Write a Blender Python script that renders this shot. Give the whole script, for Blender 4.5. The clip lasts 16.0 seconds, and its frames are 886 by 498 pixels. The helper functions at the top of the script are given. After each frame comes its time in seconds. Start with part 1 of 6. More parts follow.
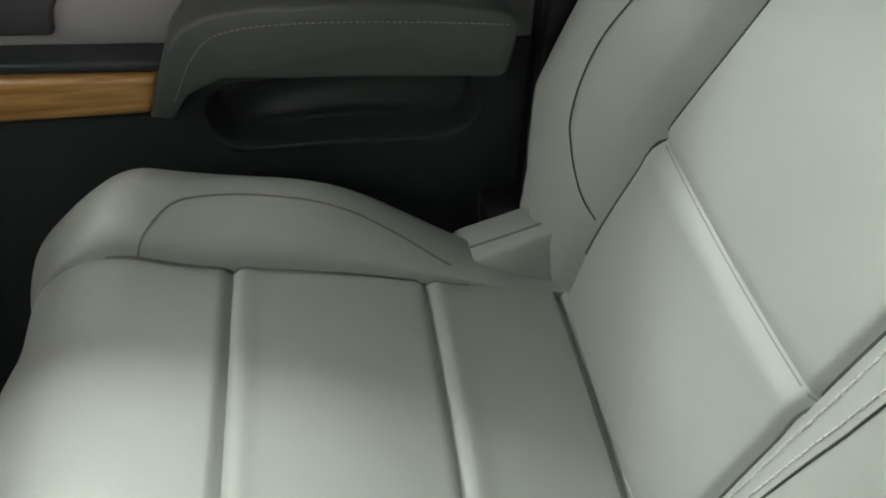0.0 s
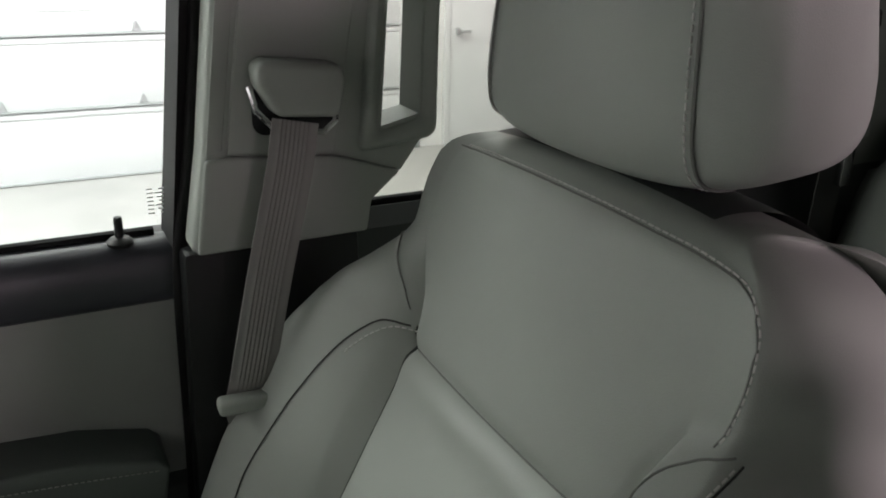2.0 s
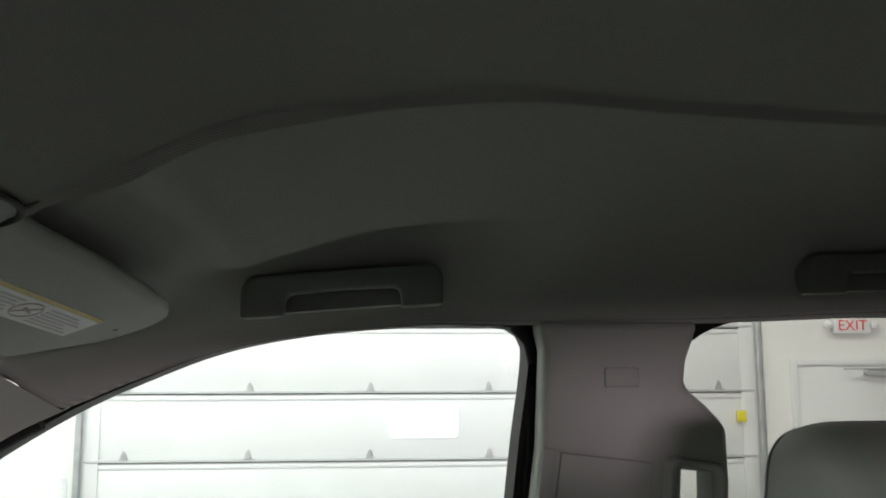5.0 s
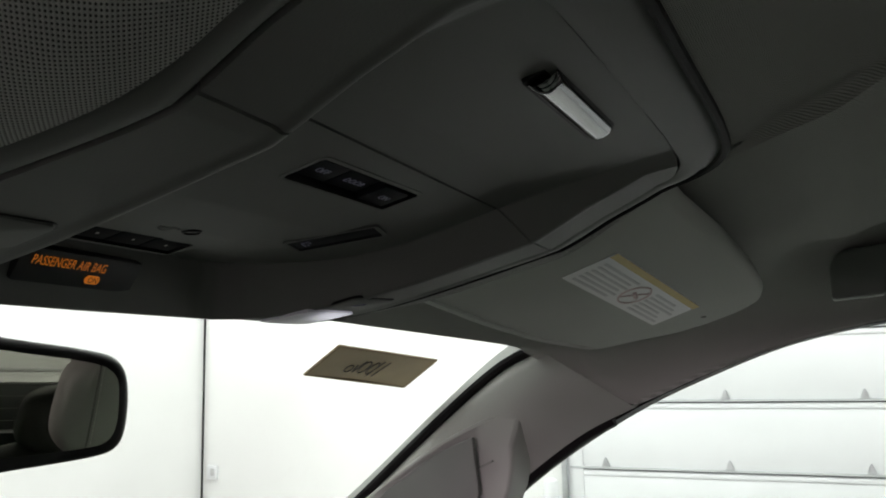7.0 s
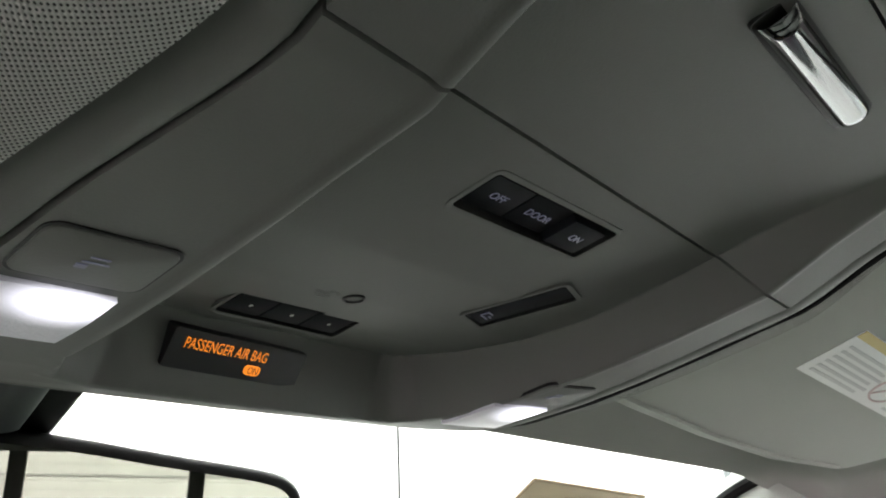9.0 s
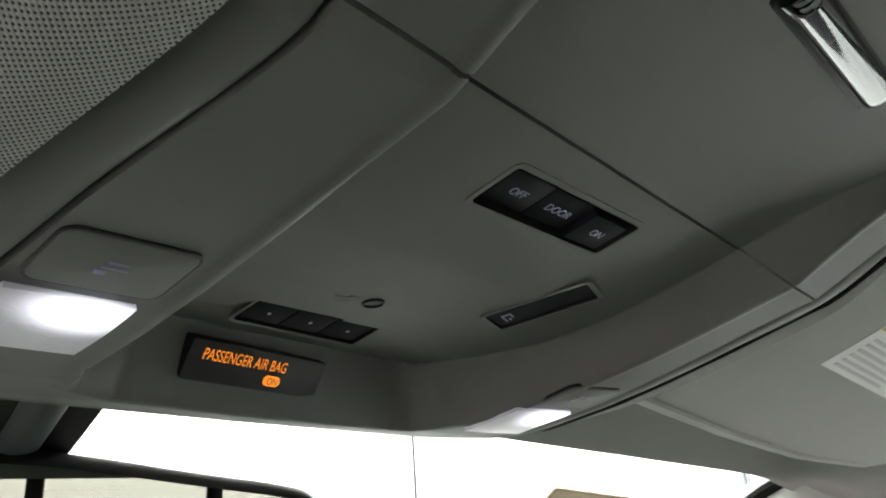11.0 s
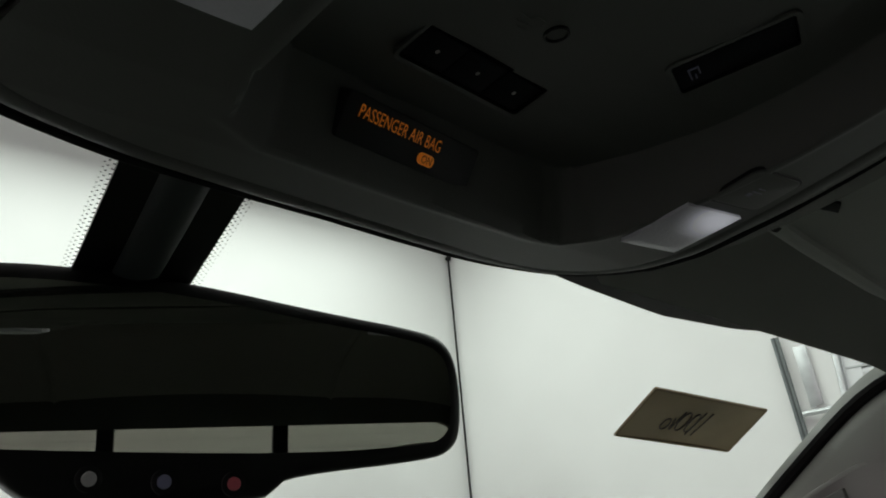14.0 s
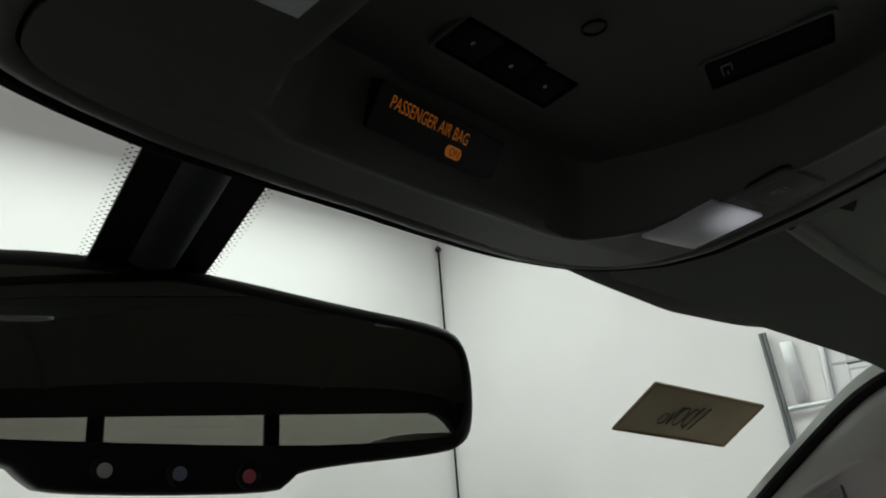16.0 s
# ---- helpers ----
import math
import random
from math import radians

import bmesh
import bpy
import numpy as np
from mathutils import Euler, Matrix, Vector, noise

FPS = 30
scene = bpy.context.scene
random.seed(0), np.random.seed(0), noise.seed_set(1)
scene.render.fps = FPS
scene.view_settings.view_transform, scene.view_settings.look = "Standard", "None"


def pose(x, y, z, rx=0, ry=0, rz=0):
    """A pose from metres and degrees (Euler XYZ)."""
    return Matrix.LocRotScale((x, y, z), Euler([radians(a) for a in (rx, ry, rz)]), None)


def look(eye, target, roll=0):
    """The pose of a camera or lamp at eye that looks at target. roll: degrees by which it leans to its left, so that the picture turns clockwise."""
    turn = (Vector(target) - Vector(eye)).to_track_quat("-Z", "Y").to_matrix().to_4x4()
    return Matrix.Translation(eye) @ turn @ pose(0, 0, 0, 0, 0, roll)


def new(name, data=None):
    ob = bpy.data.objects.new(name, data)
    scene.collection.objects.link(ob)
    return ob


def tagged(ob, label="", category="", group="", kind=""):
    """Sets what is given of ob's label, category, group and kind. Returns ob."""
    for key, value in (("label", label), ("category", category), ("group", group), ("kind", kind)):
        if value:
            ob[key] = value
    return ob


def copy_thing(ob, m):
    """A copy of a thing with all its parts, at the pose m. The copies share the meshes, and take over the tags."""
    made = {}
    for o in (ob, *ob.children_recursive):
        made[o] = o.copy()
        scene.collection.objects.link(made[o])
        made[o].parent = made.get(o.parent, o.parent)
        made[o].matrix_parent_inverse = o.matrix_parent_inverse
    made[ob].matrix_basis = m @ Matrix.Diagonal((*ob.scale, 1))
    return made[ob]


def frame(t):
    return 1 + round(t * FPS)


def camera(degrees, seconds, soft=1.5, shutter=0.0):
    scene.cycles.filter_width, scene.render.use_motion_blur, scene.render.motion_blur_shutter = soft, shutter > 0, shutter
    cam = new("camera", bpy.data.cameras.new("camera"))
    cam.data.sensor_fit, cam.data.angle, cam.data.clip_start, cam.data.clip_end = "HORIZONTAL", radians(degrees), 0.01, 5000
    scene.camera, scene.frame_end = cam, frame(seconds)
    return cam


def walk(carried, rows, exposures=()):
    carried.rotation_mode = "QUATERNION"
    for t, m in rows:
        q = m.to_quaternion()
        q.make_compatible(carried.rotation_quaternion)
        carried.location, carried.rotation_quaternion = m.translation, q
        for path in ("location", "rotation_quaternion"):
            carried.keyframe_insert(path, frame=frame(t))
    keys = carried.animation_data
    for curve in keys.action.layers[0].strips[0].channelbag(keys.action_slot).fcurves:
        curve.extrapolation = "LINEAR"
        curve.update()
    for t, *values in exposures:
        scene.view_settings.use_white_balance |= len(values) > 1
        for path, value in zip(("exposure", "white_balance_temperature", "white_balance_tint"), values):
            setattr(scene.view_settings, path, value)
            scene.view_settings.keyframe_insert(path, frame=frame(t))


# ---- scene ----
U = 1.1  # metres for one unit of the drawing in which all parts below are laid out

cam = camera(56.1, 16.0, soft=1.9)
PATH = [
    (0, (-0.055, 0.136, 1.076), (0.6638, 0.0388, 0.3878), -0.5),
    (0.5, (-0.052, 0.087, 1.124), (0.6907, -0.1355, 0.4935), -0.2),
    (1, (-0.063, 0.078, 1.171), (0.7024, -0.2413, 0.6121), 0.7),
    (1.5, (-0.087, 0.042, 1.195), (0.7279, -0.3401, 0.7603), 1.1),
    (2, (-0.103, 0.034, 1.207), (0.7294, -0.3934, 0.8527), 1.1),
    (2.5, (-0.146, -0.012, 1.257), (0.7017, -0.4541, 0.9633), 0.9),
    (3, (-0.207, -0.011, 1.287), (0.6779, -0.4612, 1.1706), 0.8),
    (3.2, (-0.234, -0.006, 1.308), (0.6597, -0.4499, 1.2413), 0.9),
    (5.3, (-0.332, 0.068, 1.297), (0.6579, 0.0823, 1.4374), -0.3),
    (5.5, (-0.339, 0.084, 1.292), (0.6487, 0.1553, 1.4343), -0.5),
    (6, (-0.308, 0.133, 1.271), (0.6576, 0.3515, 1.4127), -0.6),
    (6.5, (-0.276, 0.173, 1.269), (0.6527, 0.5153, 1.4119), -0.9),
    (7, (-0.261, 0.195, 1.283), (0.6264, 0.6315, 1.4311), -1.3),
    (7.5, (-0.227, 0.215, 1.284), (0.5968, 0.7346, 1.5103), -1.5),
    (8, (-0.210, 0.224, 1.273), (0.5680, 0.7758, 1.5735), -2.0),
    (8.5, (-0.207, 0.231, 1.266), (0.5426, 0.8069, 1.5904), -2.4),
    (9, (-0.205, 0.234, 1.261), (0.5318, 0.8244, 1.5914), -2.5),
    (9.5, (-0.206, 0.239, 1.261), (0.5257, 0.8328, 1.5960), -2.9),
    (10, (-0.203, 0.243, 1.260), (0.5285, 0.8333, 1.5992), -3.6),
    (12.5, (-0.204, 0.236, 1.257), (0.5129, 0.8366, 1.6112), -4.9),
    (13, (-0.206, 0.244, 1.256), (0.5076, 0.8480, 1.6109), -5.1),
    (13.5, (-0.199, 0.285, 1.229), (0.5066, 0.9107, 1.5603), -5.1),
    (14, (-0.193, 0.319, 1.205), (0.5085, 0.9568, 1.5229), -5.4),
    (14.5, (-0.195, 0.328, 1.208), (0.5063, 0.9661, 1.5256), -5.5),
    (15, (-0.197, 0.333, 1.208), (0.5063, 0.9716, 1.5195), -5.0),
    (15.5, (-0.198, 0.337, 1.206), (0.5088, 0.9736, 1.5148), -4.7),
    (16, (-0.200, 0.330, 1.208), (0.5125, 0.9615, 1.5145), -4.8),
]
walk(cam, [(t, look(eye, target, roll)) for t, eye, target, roll in PATH],
     exposures=[(0.0, 0.9, 6500, 9), (0.5, 1.2, 6500, 10), (1.0, 1.3, 6500, 12), (1.5, 0.45, 6500, 10), (2.0, 0.0, 6500, 9), (2.5, 0.0, 6500, 9), (3.0, -0.4, 6500, 8), (5.5, -0.6, 6500, 6), (6.0, -0.8, 6500, 7), (7.0, -0.65, 6500, 7), (7.5, 0.2, 6500, 8), (8.0, 0.92, 6500, 8), (9.0, 1.18, 6500, 8), (13.0, 1.3, 6500, 7), (13.5, 0.35, 6500, 5), (14.0, -1.75, 6500, 3), (16.0, -1.85, 6500, 5)])

# ---- world and light ----
world = bpy.data.worlds.new("world")
scene.world = world
world.use_nodes = True
world.node_tree.nodes["Background"].inputs[0].default_value = (0.9, 0.95, 1.0, 1)
world.node_tree.nodes["Background"].inputs[1].default_value = 0.05


def area(name, eye, target, sx, sy, watts, colour):
    data = bpy.data.lights.new(name, "AREA")
    data.shape, data.size, data.size_y, data.energy, data.color = "RECTANGLE", sx * U, sy * U, watts, colour
    ob = new(name, data)
    ob.matrix_world = look([v * U for v in eye], [v * U for v in target])
    return ob


WHITE = (1.0, 0.99, 0.95)
area("shop_light_front", (2.6, 5.0, 4.1), (2.6, 5.0, 0), 6.0, 1.2, 450, (0.95, 1.0, 0.95))
area("shop_light_right", (4.2, 0.3, 4.1), (4.2, 0.3, 0), 1.2, 7.0, 450, (0.95, 1.0, 0.95))
area("shop_light_rear", (2.0, -4.6, 4.1), (2.0, -4.6, 0), 6.0, 1.2, 120, WHITE)
area("shop_light_left", (-3.6, 0.0, 4.1), (-3.6, 0.0, 0), 1.2, 7.0, 110, (0.95, 1.0, 0.95))
# Added lamp, low on the left: gives the left-facing surfaces their pink light.
area("added_pink_side_lamp", (-6.95, -1.30, 1.50), (0.0, -0.6, 1.1), 1.5, 0.8, 480, (1.0, 0.76, 0.87))

# ---- materials ----


def material(name, colour, rough=0.5, metal=0.0, grain=0.0, scale=200.0, vary=0.0, vary_scale=6.0, coat=0.0, bump_kind="noise", sheen=0.0, shine=0.5):
    """Principled surface with fine relief (grain, in millimetres or so) and slow colour change (vary)."""
    m = bpy.data.materials.new(name)
    m.use_nodes = True
    n, l = m.node_tree.nodes, m.node_tree.links
    p = n["Principled BSDF"]
    p.inputs["Roughness"].default_value = rough
    p.inputs["Metallic"].default_value = metal
    p.inputs["Coat Weight"].default_value = coat
    p.inputs["Sheen Weight"].default_value = sheen
    p.inputs["Specular IOR Level"].default_value = shine
    p.inputs["Base Color"].default_value = (*colour, 1)
    at = n.new("ShaderNodeTexCoord")
    if vary:
        noise_a = n.new("ShaderNodeTexNoise")
        noise_a.inputs["Scale"].default_value, noise_a.inputs["Detail"].default_value = vary_scale, 5
        ramp = n.new("ShaderNodeValToRGB")
        ramp.color_ramp.elements[0].position, ramp.color_ramp.elements[1].position = 0.3, 0.7
        ramp.color_ramp.elements[0].color = (*[c * (1 - vary) for c in colour], 1)
        ramp.color_ramp.elements[1].color = (*[min(1, c * (1 + vary)) for c in colour], 1)
        l.new(at.outputs["Object"], noise_a.inputs["Vector"])
        l.new(noise_a.outputs["Fac"], ramp.inputs["Fac"])
        l.new(ramp.outputs["Color"], p.inputs["Base Color"])
        rr = n.new("ShaderNodeMapRange")
        rr.inputs["To Min"].default_value, rr.inputs["To Max"].default_value = max(0, rough - 0.08), min(1, rough + 0.08)
        l.new(noise_a.outputs["Fac"], rr.inputs["Value"])
        l.new(rr.outputs["Result"], p.inputs["Roughness"])
    if grain:
        tex = n.new("ShaderNodeTexVoronoi" if bump_kind == "leather" else "ShaderNodeTexNoise")
        tex.inputs["Scale"].default_value = scale
        bump = n.new("ShaderNodeBump")
        bump.inputs["Strength"].default_value, bump.inputs["Distance"].default_value = 0.5, grain * 0.001
        l.new(at.outputs["Object"], tex.inputs["Vector"])
        l.new(tex.outputs["Distance" if bump_kind == "leather" else "Fac"], bump.inputs["Height"])
        l.new(bump.outputs["Normal"], p.inputs["Normal"])
    return m


def weave(name, thread, hole, pitch):
    """Woven fabric: a square net of small dark holes."""
    m = material(name, thread, 0.9)
    n, l = m.node_tree.nodes, m.node_tree.links
    p = n["Principled BSDF"]
    at, sep = n.new("ShaderNodeTexCoord"), n.new("ShaderNodeSeparateXYZ")
    l.new(at.outputs["Object"], sep.inputs[0])
    waves = []
    for axis in ("X", "Y"):
        mul, sine = n.new("ShaderNodeMath"), n.new("ShaderNodeMath")
        mul.operation, sine.operation = "MULTIPLY", "SINE"
        mul.inputs[1].default_value = 2 * math.pi / pitch
        l.new(sep.outputs[axis], mul.inputs[0])
        l.new(mul.outputs[0], sine.inputs[0])
        waves.append(sine)
    both = n.new("ShaderNodeMath")
    both.operation = "MULTIPLY"
    l.new(waves[0].outputs[0], both.inputs[0])
    l.new(waves[1].outputs[0], both.inputs[1])
    ramp = n.new("ShaderNodeValToRGB")
    ramp.color_ramp.elements[0].position, ramp.color_ramp.elements[1].position = 0.15, 0.65
    ramp.color_ramp.elements[0].color, ramp.color_ramp.elements[1].color = (*thread, 1), (*hole, 1)
    l.new(both.outputs[0], ramp.inputs["Fac"])
    l.new(ramp.outputs["Color"], p.inputs["Base Color"])
    bump = n.new("ShaderNodeBump")
    bump.inputs["Strength"].default_value, bump.inputs["Distance"].default_value = 0.4, -0.0006
    l.new(both.outputs[0], bump.inputs["Height"])
    l.new(bump.outputs["Normal"], p.inputs["Normal"])
    return m


def glowing(name, colour, strength, base=(0.8, 0.8, 0.8)):
    m = material(name, base, 0.4)
    p = m.node_tree.nodes["Principled BSDF"]
    p.inputs["Emission Color"].default_value, p.inputs["Emission Strength"].default_value = (*colour, 1), strength
    return m


def glassy(name, tint=(1, 1, 1)):
    """Thin clear glazing: mostly straight through, with a faint gloss."""
    m = bpy.data.materials.new(name)
    m.use_nodes = True
    n, l = m.node_tree.nodes, m.node_tree.links
    clear, shine, mix = n.new("ShaderNodeBsdfTransparent"), n.new("ShaderNodeBsdfGlossy"), n.new("ShaderNodeMixShader")
    clear.inputs["Color"].default_value, shine.inputs["Roughness"].default_value = (*tint, 1), 0.02
    mix.inputs[0].default_value = 0.004
    l.new(clear.outputs[0], mix.inputs[1])
    l.new(shine.outputs[0], mix.inputs[2])
    l.new(mix.outputs[0], n["Material Output"].inputs["Surface"])
    return m


def lit_lens():
    """Pebbled lamp cover, lit from a bulb behind its rear edge."""
    m = material("lit_lamp_lens", (0.50, 0.50, 0.54), 0.35, grain=0.5, scale=700)
    n, l = m.node_tree.nodes, m.node_tree.links
    p = n["Principled BSDF"]
    at, far, fall = n.new("ShaderNodeTexCoord"), n.new("ShaderNodeVectorMath"), n.new("ShaderNodeMapRange")
    far.operation = "DISTANCE"
    far.inputs[1].default_value = (0.66, 0.10, 0.5)
    fall.interpolation_type = "SMOOTHERSTEP"
    fall.inputs["From Min"].default_value, fall.inputs["From Max"].default_value = 0.0, 0.70
    fall.inputs["To Min"].default_value, fall.inputs["To Max"].default_value = 1.0, 0.03
    l.new(at.outputs["Generated"], far.inputs[0])
    l.new(far.outputs["Value"], fall.inputs["Value"])
    l.new(fall.outputs["Result"], p.inputs["Emission Strength"])
    p.inputs["Emission Color"].default_value = (0.90, 0.88, 1.0, 1)
    return m


def wood_veneer():
    m = material("wood", (0.35, 0.18, 0.06), 0.3, coat=0.5)
    n, l = m.node_tree.nodes, m.node_tree.links
    p = n["Principled BSDF"]
    at, mapping, tex, ramp = n.new("ShaderNodeTexCoord"), n.new("ShaderNodeMapping"), n.new("ShaderNodeTexNoise"), n.new("ShaderNodeValToRGB")
    mapping.inputs["Scale"].default_value = (60, 7, 90)
    tex.inputs["Scale"].default_value, tex.inputs["Detail"].default_value = 1.5, 8
    ramp.color_ramp.elements[0].position, ramp.color_ramp.elements[1].position = 0.3, 0.7
    ramp.color_ramp.elements[0].color, ramp.color_ramp.elements[1].color = (0.26, 0.125, 0.03, 1), (0.60, 0.35, 0.12, 1)
    l.new(at.outputs["Object"], mapping.inputs[0])
    l.new(mapping.outputs[0], tex.inputs["Vector"])
    l.new(tex.outputs["Fac"], ramp.inputs["Fac"])
    l.new(ramp.outputs["Color"], p.inputs["Base Color"])
    return m


LEATHER = material("grey_leather", (0.285, 0.302, 0.276), 0.45, grain=0.25, scale=900, vary=0.04, vary_scale=7, bump_kind="leather")
# Darker copy of LEATHER: the shade at the rear is in its colour.
REAR_LEATHER = material("shaded_grey_leather", (0.052, 0.057, 0.051), 0.5, grain=0.25, scale=900, vary=0.05, vary_scale=7, bump_kind="leather")
DARK_LEATHER = material("dark_leather", (0.064, 0.076, 0.068), 0.42, grain=0.25, scale=700, vary=0.1, bump_kind="leather", shine=0.45)
THREAD = material("pale_thread", (0.55, 0.54, 0.52), 0.8)
GREY_THREAD = material("grey_thread", (0.25, 0.25, 0.24), 0.8)
# Cords that paint shade along seat seams; SEAM also colours wires and small marks.
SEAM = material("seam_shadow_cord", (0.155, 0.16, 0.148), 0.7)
CREASE = material("crease_shade_cord", (0.045, 0.048, 0.044), 0.8)
PILLAR_DARK = material("dark_grey_plastic", (0.100, 0.112, 0.098), 0.6, grain=0.15, scale=900, vary=0.04)
STEEL_DARK = material("dark_steel", (0.16, 0.18, 0.18), 0.5, 0.4, grain=0.3, scale=80, vary=0.15)
SILL = material("dark_slate_plastic", (0.030, 0.033, 0.040), 0.45, grain=0.2, scale=700, vary=0.1, shine=0.6)
DOOR_CLOTH = material("grey_door_cloth", (0.225, 0.235, 0.220), 0.7, grain=0.2, scale=900, vary=0.04)
TRIM_GREY = material("grey_plastic", (0.185, 0.198, 0.180), 0.55, grain=0.15, scale=900, vary=0.04)
SOFT_GREY = material("soft_grey_pad", (0.125, 0.140, 0.125), 0.6, grain=0.15, scale=900, vary=0.04)
TRIM_LIGHT = material("light_grey_plastic", (0.26, 0.278, 0.252), 0.55, grain=0.15, scale=900, vary=0.04)
CONSOLE = material("console_plastic", (0.098, 0.102, 0.094), 0.55, grain=0.12, scale=1100, vary=0.05, shine=0.35)
BLACK = material("black_plastic", (0.006, 0.0065, 0.0065), 0.42, grain=0.1, scale=900, vary=0.1, shine=0.3)
SOFT_BLACK = material("soft_black_plastic", (0.030, 0.036, 0.033), 0.5, grain=0.2, scale=700, vary=0.1, shine=0.35)
RUBBER = material("black_rubber", (0.006, 0.006, 0.006), 0.65, grain=0.1, scale=300, shine=0.15)
HEADLINER = weave("headliner_fabric", (0.310, 0.318, 0.296), (0.030, 0.032, 0.029), 0.00138)
FLANK = weave("dark_woven_strip", (0.10, 0.105, 0.097), (0.03, 0.032, 0.03), 0.0034)
VISOR = material("visor_cloth", (0.36, 0.374, 0.345), 0.85, grain=0.3, scale=1500, vary=0.05)
BELT = material("belt_webbing", (0.20, 0.195, 0.185), 0.75, grain=0.2, scale=1500)
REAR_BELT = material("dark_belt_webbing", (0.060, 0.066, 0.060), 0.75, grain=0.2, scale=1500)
CHROME = material("chrome", (0.85, 0.85, 0.86), 0.08, 1.0)
DULL_METAL = material("galvanised_steel", (0.55, 0.57, 0.58), 0.4, 0.8, grain=0.3, scale=80, vary=0.15)
DARK_CHROME = material("smoked_chrome", (0.17, 0.17, 0.18), 0.14, 1.0)
MIRROR = material("mirror_glass", (0.62, 0.645, 0.56), 0.01, 1.0)
GLASS = glassy("window_glass")
PRIVACY_GLASS = glassy("privacy_glass", (0.76, 0.755, 0.73))
LENS = lit_lens()
AMBER = glowing("amber_display", (1.0, 0.27, 0.015), 0.42, (0.4, 0.15, 0.02))
ICON = glowing("dim_backlit_icon", (0.55, 0.55, 0.9), 0.03, (0.10, 0.10, 0.13))
SLATE = material("dark_slate_cover", (0.035, 0.042, 0.043), 0.5, grain=0.1, scale=700, vary=0.08)
KEY = material("black_key", (0.006, 0.0065, 0.009), 0.65, grain=0.05, scale=900, shine=0.12)
LATCH_CHROME = material("polished_chrome", (0.20, 0.205, 0.21), 0.07, 1.0)
DISPLAY = material("display_window", (0.005, 0.005, 0.007), 0.6)
PAPER_WHITE = material("label_paper", (0.72, 0.73, 0.72), 0.6, vary=0.03)
LABEL_YELLOW = material("label_yellow", (0.55, 0.45, 0.18), 0.6)
LABEL_GREY = material("label_print", (0.52, 0.53, 0.53), 0.6)
LABEL_RED = material("label_red_print", (0.56, 0.46, 0.45), 0.6)
KRAFT = material("kraft_paper", (0.42, 0.33, 0.20), 0.8, grain=0.2, scale=300, vary=0.08, vary_scale=14)
KRAFT_EDGE = material("kraft_paper_edge", (0.27, 0.20, 0.11), 0.8)
PENCIL = material("pencil_marks", (0.12, 0.10, 0.08), 0.8)
WOOD = wood_veneer()
WALL = material("white_wall_paint", (0.80, 0.81, 0.80), 0.6, grain=0.12, scale=60, vary=0.02, vary_scale=1.5)
DOOR_PAINT = material("white_door_paint", (0.74, 0.76, 0.77), 0.45, grain=0.3, scale=90, vary=0.03, vary_scale=2)
TRAY_GREY = material("grey_tray_paint", (0.30, 0.31, 0.31), 0.5, grain=0.2, scale=90, vary=0.04)
DOOR_EDGE = material("grey_door_joint", (0.48, 0.50, 0.51), 0.5)
CONCRETE = material("concrete", (0.42, 0.42, 0.41), 0.6, grain=2, scale=30, vary=0.12, vary_scale=1.2)
CARPET = material("black_carpet", (0.015, 0.015, 0.015), 0.95, grain=2, scale=900)
SIGN_RED = material("sign_red", (0.75, 0.05, 0.06), 0.5)
BASE_TAN = material("tan_base", (0.42, 0.40, 0.35), 0.7, vary=0.06)
YELLOW = material("yellow_sticker", (0.8, 0.7, 0.05), 0.6)

# ---- building helpers ----


def thing(name, at, label, category, group="", kind=""):
    ob = new(name)
    ob.empty_display_size = 0.05
    ob.matrix_world = pose(*[v * U for v in at])
    ob["base"] = 1
    return tagged(ob, label, category, group, kind)


def part(name, bm, mat, parent=None, label="", smooth=True, kind="", category=""):
    """One mesh object, its vertices given in drawing units of the whole place, under a thing or a part."""
    me = bpy.data.meshes.new(name)
    bmesh.ops.recalc_face_normals(bm, faces=bm.faces)
    bm.transform(Matrix.Scale(U, 4))
    bm.to_mesh(me)
    bm.free()
    if smooth:
        me.shade_smooth()
        me.set_sharp_from_angle(angle=radians(38))
    me.materials.append(mat)
    ob = new(name, me)
    if parent is not None:
        ob.parent = parent
        ob.matrix_parent_inverse = parent_world(parent).inverted()
    return tagged(ob, label, category, "", kind)


def parent_world(ob):
    return ob.matrix_basis if ob.parent is None else Matrix()


def lone(name, bm, mat, label, category, kind="", smooth=True):
    return part(name, bm, mat, None, label, smooth, kind, category)


def bx(x0, x1, y0, y1, z0, z1, bev=0.003, seg=2):
    bm = bmesh.new()
    bmesh.ops.create_cube(bm, size=1)
    bm.transform(Matrix.Translation(((x0 + x1) / 2, (y0 + y1) / 2, (z0 + z1) / 2)) @ Matrix.Diagonal((abs(x1 - x0), abs(y1 - y0), abs(z1 - z0), 1)))
    if bev:
        bmesh.ops.bevel(bm, geom=bm.edges[:], offset=bev, segments=seg, profile=0.5, affect="EDGES", clamp_overlap=True)
    return bm


def at3(axis, a, b, c):
    """A point from two coordinates of a drawing plane and the third along axis."""
    return {"x": (c, a, b), "y": (a, c, b), "z": (a, b, c)}[axis]


